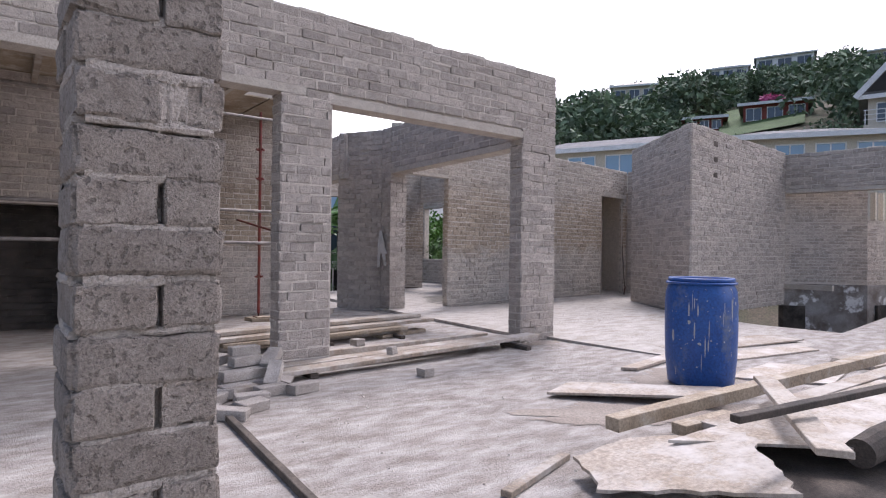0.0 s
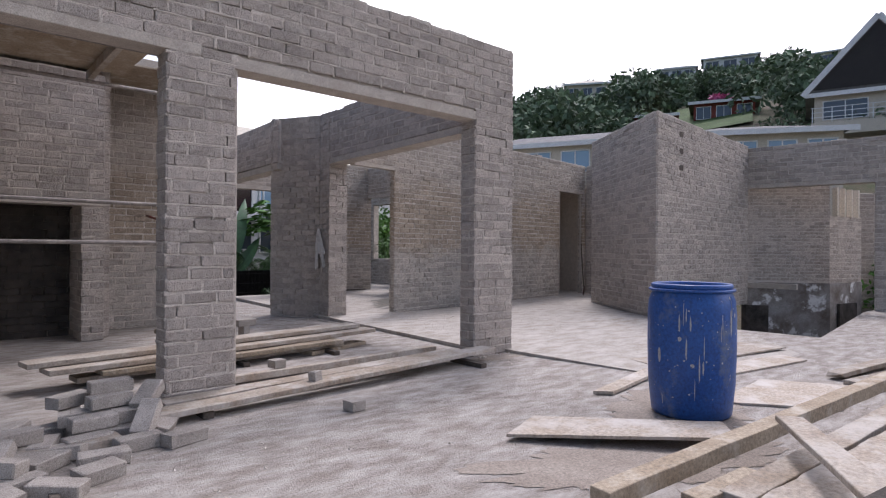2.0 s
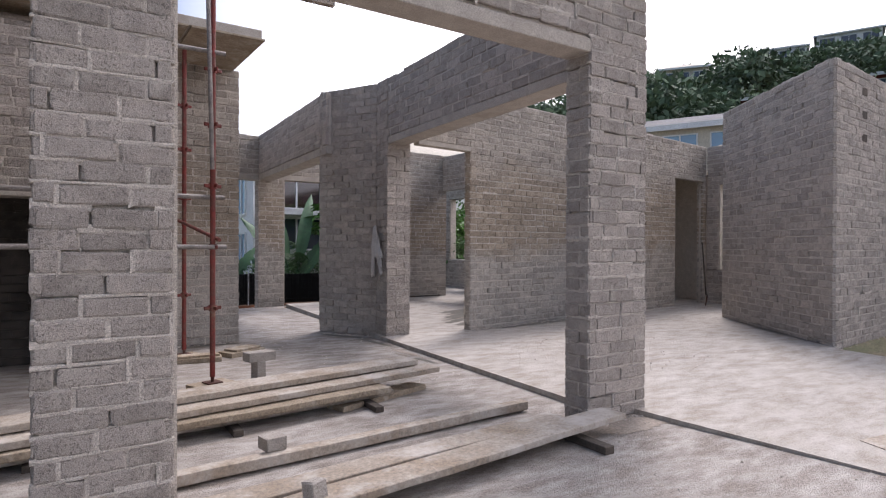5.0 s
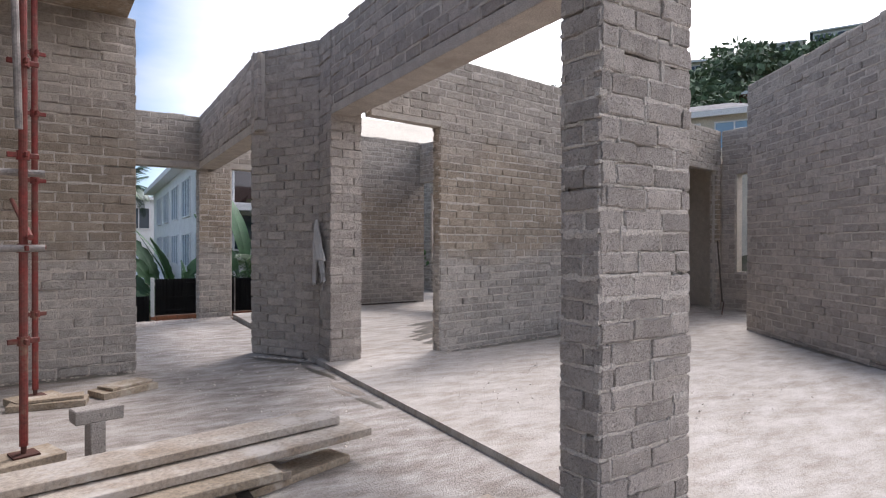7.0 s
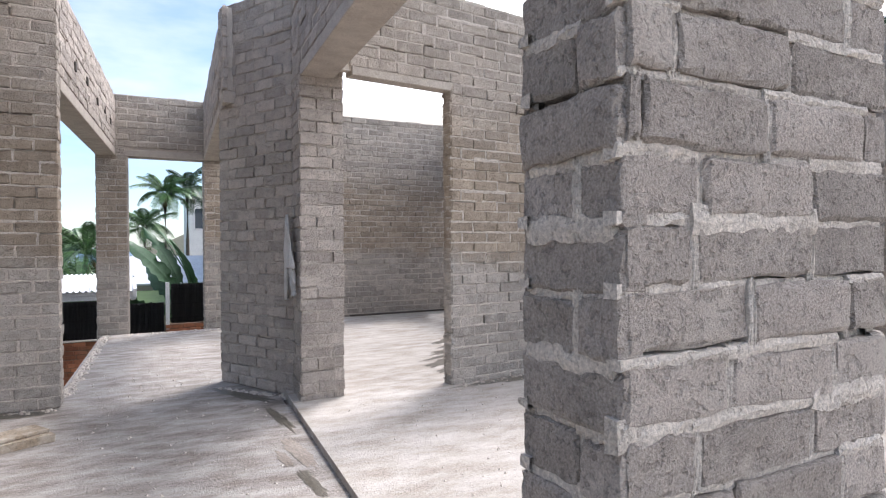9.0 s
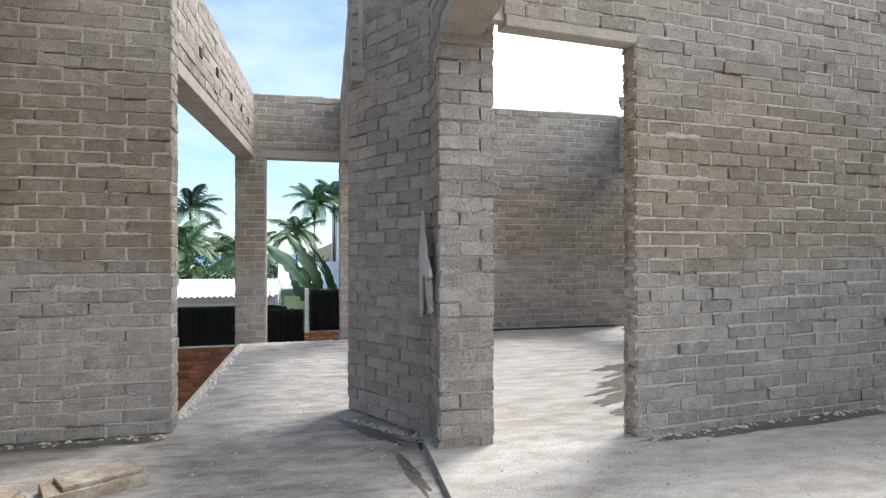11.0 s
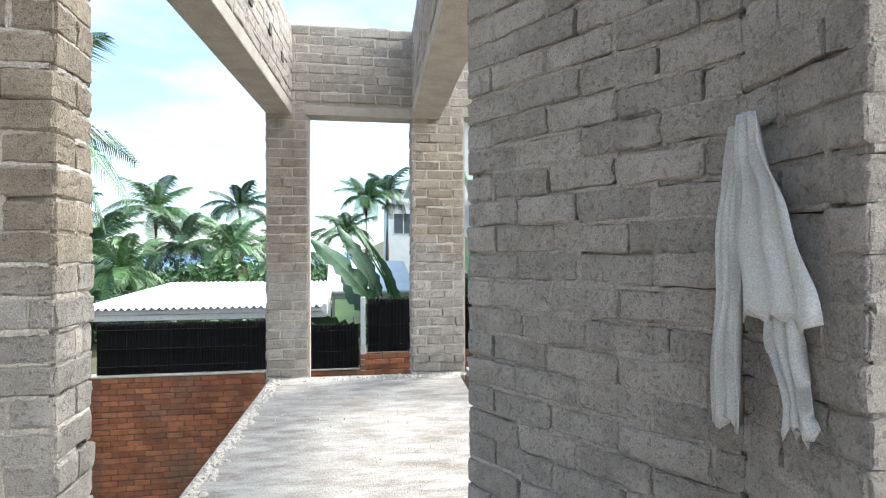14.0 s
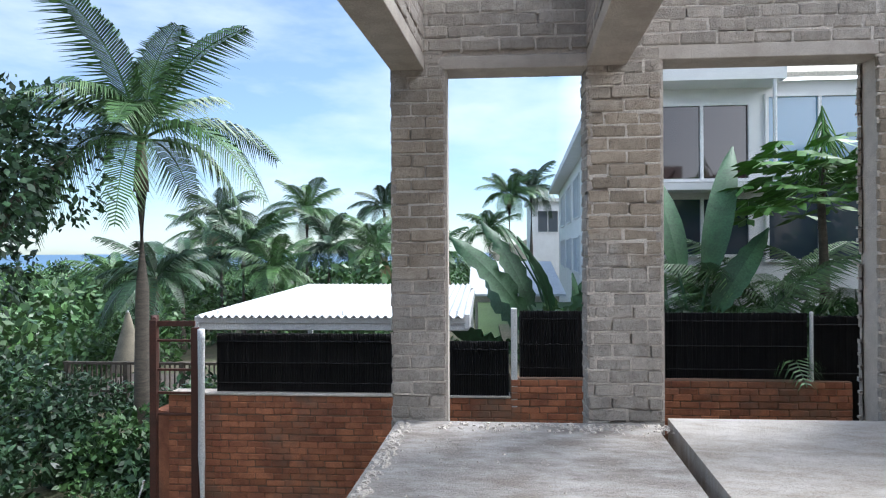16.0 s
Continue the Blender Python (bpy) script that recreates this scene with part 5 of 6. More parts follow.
# ---------- houses ----------
def window_part(parent, m, w, h, panes=2, glass_mat=None):
    """A framed window with panes on the plane y=0 of m, facing -y."""
    bm = bmesh.new()
    f = 0.06
    xs = [-w / 2 - f / 2]
    for k in range(panes + 1):
        c = -w / 2 + w * k / panes
        xs += [c + f / 2] if k == 0 else [c - f / 2, c + f / 2]
    zs = (-f / 2, f / 2, h - f / 2, h + f / 2)
    grid = [[bm.verts.new(m @ Vector((x, -0.04, z))) for z in zs] for x in xs]
    for a in range(len(xs) - 1):
        for c in range(3):
            if not (a % 2 and c == 1):
                bm.faces.new((grid[a][c], grid[a + 1][c], grid[a + 1][c + 1], grid[a][c + 1]))
    back = bmesh.ops.extrude_face_region(bm, geom=bm.faces[:])
    push = m.to_3x3() @ Vector((0, 0.08, 0))
    for v in back["geom"]:
        if isinstance(v, bmesh.types.BMVert):
            v.co += push
    fr = part("window", bm, WHITE, parent, "white framed window")
    for k in range(panes):
        bm = bmesh.new()
        box(bm, m @ pose(-w / 2 + w * (k + 0.5) / panes, 0.015, h / 2), (w / panes - 0.04, 0.012, h - 0.04))
        part("pane", bm, glass_mat or WINDOW, fr)
    return fr


WH = empty("white_house", (0, 0, 0), 0, "two-storey white house with dark sliding windows", "house")
bm = bmesh.new()
quad_prism(bm, [(7.85, 23.2), (18, 23.2), (18, 45), (9.4, 45)], -1.5, 4.75)
part("wall", bm, WHITE, WH, "white plastered wall")
bm = bmesh.new()
quad_prism(bm, [(7.35, 22.55), (10.75, 22.55), (10.75, 23.3), (9.6, 45.5), (8.9, 45.5)], 4.62, 4.85)
part("eave", bm, WHITE, WH, "white projecting eave")
bm = bmesh.new()
v = [bm.verts.new(p) for p in ((9.3, 23.0, 4.86), (18.2, 23.0, 4.86), (18.2, 26.5, 6.9), (10.5, 26.5, 6.9), (9.3, 23.0, 4.76), (18.2, 23.0, 4.76), (18.2, 26.5, 6.8), (10.5, 26.5, 6.8))]
for f in ((0, 1, 2, 3), (7, 6, 5, 4), (0, 4, 5, 1), (1, 5, 6, 2), (2, 6, 7, 3), (3, 7, 4, 0)):
    bm.faces.new([v[i] for i in f])
part("roof", bm, CREAM, WH, "cream sloping roof band")
window_part(WH, pose(9.4, 23.16, 2.8), 1.85, 1.5, 2, glass("dark_red_glass", (0.035, 0.018, 0.018)))
window_part(WH, pose(9.4, 23.16, 1.3), 1.85, 1.15, 2)
window_part(WH, pose(11.65, 23.16, 3.1), 2.0, 1.35, 2, WINDOW_BLUE)
window_part(WH, pose(11.65, 23.16, 1.2), 2.0, 1.6, 2)
bm = bmesh.new()
span_box(bm, 8.2, 22.5, 2.55, 10.6, 23.2, 2.68)
part("balcony", bm, WHITE, WH, "white balcony ledge")
for x in (8.25, 10.55):
    bm = bmesh.new()
    tube(bm, (x, 22.6, 2.6), (x, 22.6, 4.7), 0.04, 8)
    part("downpipe", bm, WHITE, WH)
for k in range(5):
    t = 0.1 + 0.18 * k
    x, y = 7.85 + 1.55 * t, 23.2 + 21.8 * t
    for z, h in ((2.6, 1.5), (0.6, 1.3)):
        window_part(WH, pose(x - 0.03, y, z, 0, 0, 85.9 - 180), 2.2, h, 3, WINDOW_BLUE)

FHS = empty("far_white_house", (0, 0, 0), 0, "distant white house between palms", "house")
bm = bmesh.new()
span_box(bm, 9.0, 58, -4, 14, 64, 5.2)
part("wall", bm, WHITE, FHS)
window_part(FHS, pose(10.2, 57.95, 2.8), 1.6, 1.7, 2)
bm = bmesh.new()
span_box(bm, 8.8, 57.6, 5.2, 14.2, 64.2, 5.45)
part("roof", bm, WHITE, FHS)
SH = empty("white_shed", (0, 0, 0), 0, "low white-roofed shed beyond the carport", "shed")
bm = bmesh.new()
quad_prism(bm, [(4.8, 31), (7.6, 31), (7.6, 35), (4.8, 35)], -3, -0.1)
part("wall", bm, CREAM, SH)
bm = bmesh.new()
v = [bm.verts.new(p) for p in ((4.6, 30.8, -0.1), (7.8, 30.8, -0.1), (7.8, 35.2, 0.9), (4.6, 35.2, 0.9))]
bm.faces.new(v)
bmesh.ops.extrude_face_region(bm, geom=bm.faces[:])
for q in list(bm.verts)[4:]:
    q.co.z += 0.08
part("roof", bm, ROOF_WHITE, SH)
bm = bmesh.new()
quad_prism(bm, [(5.0, 19.6), (6.6, 20.2), (8.5, 31), (4.9, 31)], -2.6, -0.3)
tagged(part("lawn", bm, GRASS), "bright green sloping lawn beyond the fence", "lawn", kind="structure")


def polar(az, dist, z=0.0):
    """A place from the walk's start by its bearing from +y towards +x."""
    return (-0.5 + dist * math.sin(radians(az)), -0.4 + dist * math.cos(radians(az)), z)


def house(name, az, dist, z, w, d, h, wall, roof, label, roof_h=1.2, gable=False, turn=0.0, windows=3, glass_mat=None, over=0.5):
    x, y, _ = polar(az, dist)
    ob = empty(name, (x, y, z), -az + turn, label, "house")
    bm = bmesh.new()
    span_box(bm, -w / 2, 0, -4, w / 2, d, h)
    part("wall", bm, wall, ob)
    bm = bmesh.new()
    if gable:
        p = [(-w / 2 - over, -over, h), (w / 2 + over, -over, h), (0, -over, h + roof_h), (-w / 2 - over, d, h), (w / 2 + over, d, h), (0, d, h + roof_h)]
        f = [(0, 1, 2), (3, 5, 4), (0, 2, 5, 3), (1, 4, 5, 2), (0, 3, 4, 1)]
    else:
        p = [(-w / 2 - over, -over, h), (w / 2 + over, -over, h), (w / 2 + over, d + over, h), (-w / 2 - over, d + over, h), (-w / 2 + d * 0.3, d / 2, h + roof_h), (w / 2 - d * 0.3, d / 2, h + roof_h)]
        f = [(0, 1, 5, 4), (1, 2, 5), (2, 3, 4, 5), (3, 0, 4), (3, 2, 1, 0)]
    v = [bm.verts.new(q) for q in p]
    for q in f:
        bm.faces.new([v[i] for i in q])
    part("roof", bm, roof, ob)
    bm = bmesh.new()
    span_box(bm, -w / 2 - over, -over - 0.06, h - 0.22, w / 2 + over, -over, h + 0.04)
    part("fascia", bm, WHITE, ob, "white fascia board")
    for k in range(windows):
        window_part(ob, pose(-w / 2 + w * (k + 0.5) / windows, -0.03, h * 0.28), w / windows * 0.72, h * 0.52, 2, glass_mat or WINDOW)
    return ob


house("hill_house", 52.4, 34, 5.0, 8.5, 5, 2.2, CREAM, ROOF_GREY, "low house with a white fascia and blue glazing", 0.9, turn=-14, windows=4, glass_mat=WINDOW_BLUE, over=0.4)
house("hill_house", 48.5, 40, 5.2, 6, 6, 3.0, CREAM, ROOF_GREY, "cream house with a white roof edge", 0.5, turn=10, windows=1)
house("hill_house", 69.5, 34, 4.9, 7.0, 7, 2.4, CREAM, ROOF_GREY, "long cream house with grey roof and blue windows", 0.9, turn=12, windows=4, glass_mat=WINDOW_BLUE)
GH = house("gable_house", 77.4, 45, 9.0, 6.4, 8, 2.2, CREAM, ROOF_GREY, "steep gabled house with dark boarded gable and white barge boards", 4.2, gable=True, turn=4, windows=2)
bm = bmesh.new()
bm.faces.new([bm.verts.new(p) for p in ((-3.3, -0.56, 2.4), (3.3, -0.56, 2.4), (0, -0.56, 6.2))])
part("gable", bm, GABLE_DARK, GH, "dark boarded gable")
for s in (-1, 1):
    bm = bmesh.new()
    a, b = Vector((s * 3.85, -0.62, 2.1)), Vector((0, -0.62, 6.52))
    mid = (a + b) / 2
    box(bm, Matrix.Translation(mid) @ pose(0, 0, 0, 0, -math.degrees(math.atan2(b.z - a.z, b.x - a.x)), 0), ((b - a).length, 0.12, 0.32))
    part("barge_board", bm, WHITE, GH, "white barge board")
bm = bmesh.new()
span_box(bm, -3.4, -1.8, -0.6, 7.4, -0.1, 0.15)
part("balcony", bm, CREAM, GH)
for k in range(11):
    bm = bmesh.new()
    span_box(bm, -3.35 + k, -1.78, 0.15, -3.3 + k, -1.72, 1.05)
    part("baluster", bm, WHITE, GH)
for z in (0.45, 0.75, 1.02):
    bm = bmesh.new()
    span_box(bm, -3.4, -1.78, z, 7.4, -1.74, z + 0.04)
    part("rail", bm, WHITE, GH)
HILL_HOUSES = ((55.3, 92, 23.2, 6, 3.0, 1.3, CREAM, CREAM, "cream house among trees on the hill"), (63.1, 128, 35.2, 7, 2.6, 1.2, WHITE, ROOF_GREY, "white house on the hill crest"),
               (67.4, 122, 34.2, 9, 3.0, 1.1, WHITE, ROOF_GREY, "white house with grey roof on the crest"), (66.8, 62, 13.2, 5.2, 2.2, 0.7, RED_HOUSE, ROOF_GREY, "dark red house on the slope"),
               (61.3, 62, 12.9, 3.2, 1.6, 0.4, RED_HOUSE, RED_HOUSE, "small dark red outbuilding on the slope"), (74.5, 118, 32.0, 7, 2.6, 1.0, CREAM, ROOF_GREY, "grey-roofed house high on the hill"),
               (80.6, 96, 26.4, 9, 3.4, 1.2, CREAM, ROOF_GREY, "cream house behind the gabled roof"))
for az, dist, z, w, h, rh, wall, roof, label in HILL_HOUSES:
    house("hill_house", az, dist, z, w, 6, h, wall, roof, label, rh, windows=3)
# unfinished concrete block of flats beyond the back room
x, y, _ = polar(34.9, 60)
CF = empty("concrete_building", (x, y, 4.0), -34.4, "unfinished grey concrete building with open flat slabs", "building")
for z, w, d in ((8.0, 5.4, 5.0), (10.0, 5.4, 5.0), (11.3, 3.4, 3.4)):
    bm = bmesh.new()
    span_box(bm, -w / 2, 0, z, w / 2, d, z + 0.3)
    part("floor_slab", bm, CONCRETE, CF)
for k in range(6):
    bm = bmesh.new()
    span_box(bm, -2.5 + k * 0.94, 0.1, -4 if k in (0, 5) else 8.3, -2.2 + k * 0.94, 0.4, 10.0)
    part("column", bm, CONCRETE, CF)
for k in range(3):
    bm = bmesh.new()
    span_box(bm, -1.4 + k * 1.2, 0.3, 10.3, -1.1 + k * 1.2, 0.6, 11.3)
    part("column", bm, CONCRETE, CF)
bm = bmesh.new()
span_box(bm, -2.6, 2.4, -4, 2.6, 5.0, 10.0)
part("wall", bm, OLD_PLASTER, CF)
bm = bmesh.new()
c = [(*polar(a, d)[:2], ground_z(*polar(a, d)[:2]) + 0.25) for a, d in ((62.5, 56), (69, 56), (69, 72), (62.5, 72))]
bm.faces.new([bm.verts.new(p) for p in c])
tagged(part("hill_lawn", bm, GRASS), "mown green lawn on the hillside", "lawn", kind="structure")


# ---------- plants ----------
def leaf_cloud(count, rx, ry, rz, size, seed, lumps=9, up=0.3):
    """Leaf blades spread over the lumps of a crown; the middle of the crown at the origin."""
    r = np.random.default_rng(seed)
    cs = r.normal(0, 0.5, (lumps, 3))
    cs /= np.maximum(1, np.linalg.norm(cs, axis=1))[:, None]
    which = r.integers(0, lumps, count)
    d = r.normal(0, 1, (count, 3))
    d /= np.linalg.norm(d, axis=1)[:, None]
    rad = r.uniform(0.55, 1.0, (count, 1)) ** 0.5 * r.uniform(0.32, 0.55, (lumps, 1))[which]
    p = (cs[which] * 0.75 + d * rad) * np.array([rx, ry, rz])
    a = d + r.normal(0, 0.6, (count, 3))
    a[:, 2] -= 0.25
    a /= np.linalg.norm(a, axis=1)[:, None]
    b = np.cross(a, r.normal(0, 1, (count, 3)) + np.array([0, 0, up]))
    b /= np.linalg.norm(b, axis=1)[:, None] + 1e-6
    s = size * r.uniform(0.6, 1.3, (count, 1))
    v = np.stack([p - a * s * 0.5, p + b * s * 0.28, p + a * s * 0.6, p - b * s * 0.28], axis=1).reshape(-1, 3)
    f = [(4 * i, 4 * i + 1, 4 * i + 2, 4 * i + 3) for i in range(count)]
    return v, f


CLOUDS = {}


def cloud_mesh(key, mat, *args):
    if key not in CLOUDS:
        v, f = leaf_cloud(*args)
        me = bpy.data.meshes.new("crown")
        me.from_pydata(v.tolist(), [], f)
        me.materials.append(mat)
        CLOUDS[key] = me
    return CLOUDS[key]


def tree(x, y, z, h, spread, mat, seed, label, leaves=2600, size=0.22, name="tree", group="", limbs=6):
    t = empty(name, (x, y, z), seed * 37 % 360, label, "tree", group)
    r = random.Random(seed)
    vs, fs = sweep([(0, 0, -0.5), (0.05, 0.02, h * 0.25), (-0.04, 0.06, h * 0.5), (0.05, 0, h * 0.8)], [0.05 * h, 0.036 * h, 0.026 * h, 0.01 * h], 8)
    mesh_object("trunk", vs, fs, BARK, t, smooth=True)
    for k in range(limbs):
        a = k * 2 * math.pi / limbs + r.uniform(-0.4, 0.4)
        z0 = h * r.uniform(0.35, 0.6)
        e = (math.cos(a) * spread * 0.75, math.sin(a) * spread * 0.75, h * r.uniform(0.65, 0.9))
        vs, fs = sweep([(0, 0, z0), (e[0] * 0.5, e[1] * 0.5, z0 + (e[2] - z0) * 0.65), e], [0.018 * h, 0.012 * h, 0.004 * h], 6)
        mesh_object("limb", vs, fs, BARK, t, smooth=True)
    ob = new("crown", cloud_mesh((mat.name, leaves, size, seed % 3, round(spread, 1)), mat, leaves, spread, spread, h * 0.36, size, seed % 3 + 11, 16))
    ob.parent = t
    ob.location = (0, 0, h * 0.72)
    return t


def frond(length, droop, seed, leaflets=46, width=0.66, thick=0.030):
    """One feather frond along +x from the origin; rising, then bending down."""
    r = random.Random(seed)
    pts = []
    for i in range(13):
        u = i / 12
        pts.append(Vector((length * (u - 0.18 * droop * u * u), 0.05 * math.sin(u * 3 + seed), length * (0.42 * u - droop * 0.95 * u * u))))
    vs, fs = sweep(pts, [0.022 * (1 - 0.85 * i / 12) * length / 2.6 + 0.003 for i in range(13)], 5)
    verts, faces = [tuple(v) for v in vs], list(fs)
    for k in range(leaflets):
        u = 0.12 + 0.88 * k / leaflets
        q = u * 12
        i = min(11, int(q))
        p = pts[i].lerp(pts[i + 1], q - i)
        d = (pts[i + 1] - pts[i]).normalized()
        side = Vector((-d.y, d.x, 0)).normalized()
        ln = width * length / 2.6 * (math.sin(math.pi * min(1, u * 0.86 + 0.12)) ** 0.6) * r.uniform(0.85, 1.1)
        for s in (-1, 1):
            a = (side * s * 0.8 + d * 0.55 + Vector((0, 0, 0.16))).normalized()
            m = p + a * ln * 0.5
            e = p + a * ln + Vector((0, 0, -ln * r.uniform(0.45, 0.85)))
            w = d * thick * length / 2.6
            b = len(verts)
            verts += [tuple(p - w * 0.5), tuple(p + w * 0.5), tuple(m + w * 0.6), tuple(e), tuple(m - w * 0.6)]
            faces += [(b, b + 1, b + 2, b + 4), (b + 4, b + 2, b + 3)]
    return verts, faces


FRONDS = {}


def frond_mesh(kind, length, droop, mat, seed, leaflets):
    key = (kind, round(length, 1), round(droop, 1), mat.name, seed, leaflets)
    if key not in FRONDS:
        v, f = frond(length, droop, seed, leaflets, thick=0.03 if leaflets > 38 else 0.055 if leaflets > 20 else 0.08)
        me = bpy.data.meshes.new("frond")
        me.from_pydata(v, [], f)
        me.materials.append(mat)
        FRONDS[key] = me
    return FRONDS[key]


def palm(x, y, z, h, length, n, label, seed=1, mat=None, shaft=True, trunk_r=0.13, leaflets=46, group="", dead=0, name="palm_tree", lean=0.0):
    mat = mat or LEAF
    t = empty(name, (x, y, z), seed * 53 % 360, label, "palm", group)
    r = random.Random(seed)
    top = (lean * h, 0, h)
    vs, fs = sweep([(0, 0, -0.6), (lean * h * 0.1, 0, h * 0.2), (lean * h * 0.45, 0.02, h * 0.6), top], [trunk_r * 1.35, trunk_r * 1.05, trunk_r * 0.9, trunk_r * 0.8], 12)
    mesh_object("trunk", vs, fs, BARK, t, smooth=True)
    if shaft:
        vs, fs = sweep([(top[0], 0, h - 0.05), (top[0], 0, h + length * 0.12), (top[0], 0, h + length * 0.34)], [trunk_r * 1.1, trunk_r * 0.95, trunk_r * 0.4], 10)
        mesh_object("crownshaft", vs, fs, CROWNSHAFT, t, smooth=True)
    for k in range(n):
        a = k * 137.5 + r.uniform(-12, 12)
        lift = r.uniform(-0.45, 0.85) if k % 3 else r.uniform(0.8, 1.5)
        dr = (0.45, 0.7, 0.95)[k % 3]
        dry = k >= n - dead
        ob = new("frond", frond_mesh("p", length, dr, LEAF_DRY if dry else mat, k % 4, leaflets))
        ob.parent = t
        el = -70 if dry else math.degrees(lift) * 0.62 - 4
        ob.matrix_basis = pose(top[0], 0, h + length * (0.3 if shaft else 0.03), 0, -el, a) @ Matrix.Scale(r.uniform(0.82, 1.08), 4)
    return t


def paddle_leaf(length, width, seed, tear=0.0):
    """A large banana-like blade on a stalk, rising along +z and bending towards +x."""
    r = random.Random(seed)
    verts, faces = [], []
    n = 14
    vs, fs = sweep([(0, 0, 0), (0.03 * length, 0, length * 0.3), (0.1 * length, 0, length * 0.55), (0.32 * length, 0, length * 0.95)], [0.03, 0.026, 0.02, 0.006], 6)
    verts += [tuple(v) for v in vs]
    faces += fs
    for s in (-1, 1):
        b = len(verts)
        for i in range(n + 1):
            u = i / n
            zc = length * (0.38 + 0.62 * u)
            xc = length * (0.05 + 0.30 * u * u)
            w = width * math.sin(math.pi * min(0.995, 0.06 + 0.94 * u)) ** 0.55 * (1 - 0.15 * u)
            cut = 1 - (tear * r.random() if i % 2 else 0)
            verts += [(xc, 0, zc), (xc + 0.05 * w, s * w * 0.28 * cut, zc + 0.02), (xc - 0.10 * w, s * w * 0.5 * cut, zc - 0.03 - 0.1 * w)]
        for i in range(n):
            a = b + i * 3
            faces += [(a, a + 1, a + 4, a + 3), (a + 1, a + 2, a + 5, a + 4)]
    return verts, faces


def paddle_plant(x, y, z, leaves, label, seed=1, name="bird_of_paradise"):
    t = empty(name, (x, y, z), 0, label, "plant")
    for k, (length, width, az, tilt, tear) in enumerate(leaves):
        v, f = paddle_leaf(length, width, seed + k, tear)
        ob = mesh_object("leaf", v, f, LEAF_BROAD, t)
        ob.data.shade_smooth()
        ob.matrix_basis = pose(0.05 * math.cos(k), 0.05 * math.sin(k), 0, tilt, 4, 90 + az)
    return t


def bush(x, y, z, rx, ry, rz, mat, count, size, seed, label="dense green garden shrub", group="shrubs", name="shrub"):
    ob = new(name, cloud_mesh((mat.name, count, size, seed % 4, round(rx / rz, 1)), mat, count, 1, 1, rz / rx, size / rx, seed % 4 + 31, 14))
    ob.matrix_basis = pose(x, y, z + rz * 0.5, 0, 0, seed * 71 % 360) @ Matrix.Scale(rx, 4)
    return tagged(ob, label, "shrub", group)


# palm by the corner and the tree at the edge
palm(-2.62, 24.0, ground_z(-2.6, 24) - 0.1, 5.6, 3.7, 17, "tall king palm with feathered fronds and a ringed grey trunk", 5, LEAF, trunk_r=0.155, leaflets=52)
tree(-5.2, 22.0, ground_z(-5.2, 22.0), 8.6, 2.7, LEAF_DARK, 4, "large dark-leaved shade tree beside the slope", 8200, 0.19)
# shrubs below the slab on the slope
for k, q in enumerate(((-6.5, 19.8, -3.0, 1.8, 1.5, LEAF_DARK), (-4.6, 21.2, -3.0, 1.5, 1.4, LEAF_DARK), (-2.2, 20.8, -3.1, 1.1, 0.9, LEAF), (-0.6, 20.6, -3.1, 0.9, 0.8, LEAF), (-8.0, 24.5, -3.4, 2.2, 1.9, LEAF_DARK),
                       (-3.2, 18.0, -3.2, 1.2, 0.9, LEAF), (-5.3, 17.0, -3.2, 1.5, 1.0, LEAF), (-1.2, 23.0, -3.2, 1.0, 1.4, LEAF), (-9.5, 28.0, -4.0, 2.6, 2.2, LEAF), (-1.0, 17.6, -3.2, 0.9, 0.7, LEAF_DARK), (-8.5, 20.5, -3.2, 1.6, 1.6, LEAF))):
    x, y, z, rx, rz, mat = q
    bush(x, y, z, rx, rx, rz, LEAF_DARK, 1800, 0.17, k, "dark green shrub on the slope below", "shrubs on the slope")
for k, (x, y, rx, mat) in enumerate(((-3.6, 22.6, 1.3, LEAF_DARK), (-1.6, 24.6, 1.2, LEAF), (-4.2, 25.2, 1.3, LEAF_DARK), (-0.4, 22.4, 1.0, LEAF_DARK), (-2.6, 19.4, 1.2, LEAF_DARK), (-0.4, 19.3, 0.8, LEAF), (-7.0, 26.0, 1.5, LEAF), (-4.4, 19.2, 1.3, LEAF), (-1.6, 21.6, 1.1, LEAF))):
    bush(x, y, ground_z(x, y) - 0.2, rx, rx, rx * 0.85, mat, 1800, 0.15, k + 3, "dark green shrub on the slope below", "shrubs on the slope")
# greenery by the white house
paddle_plant(8.25, 20.4, -0.25, ((3.5, 0.50, 10, -5, 0.05), (3.6, 0.46, -20, 10, 0.0), (2.8, 0.5, 25, -20, 0.2), (2.3, 0.45, -30, 26, 0.2), (1.9, 0.4, 15, 40, 0.1), (1.9, 0.4, -15, -42, 0.2)), "giant bird of paradise plant with tall paddle leaves", 3)
paddle_plant(6.15, 20.3, -0.3, ((2.5, 0.46, 35, -34, 0.6), (2.2, 0.42, -30, -52, 0.65), (2.4, 0.42, 25, -18, 0.5), (2.0, 0.40, -35, 24, 0.6), (1.9, 0.40, 40, 44, 0.6), (2.2, 0.36, 70, 6, 0.5), (1.8, 0.36, 0, -74, 0.7), (1.7, 0.34, -60, 58, 0.7), (2.0, 0.36, 120, -8, 0.6)), "banana-like plant with torn broad leaves", 8, "banana_plant")
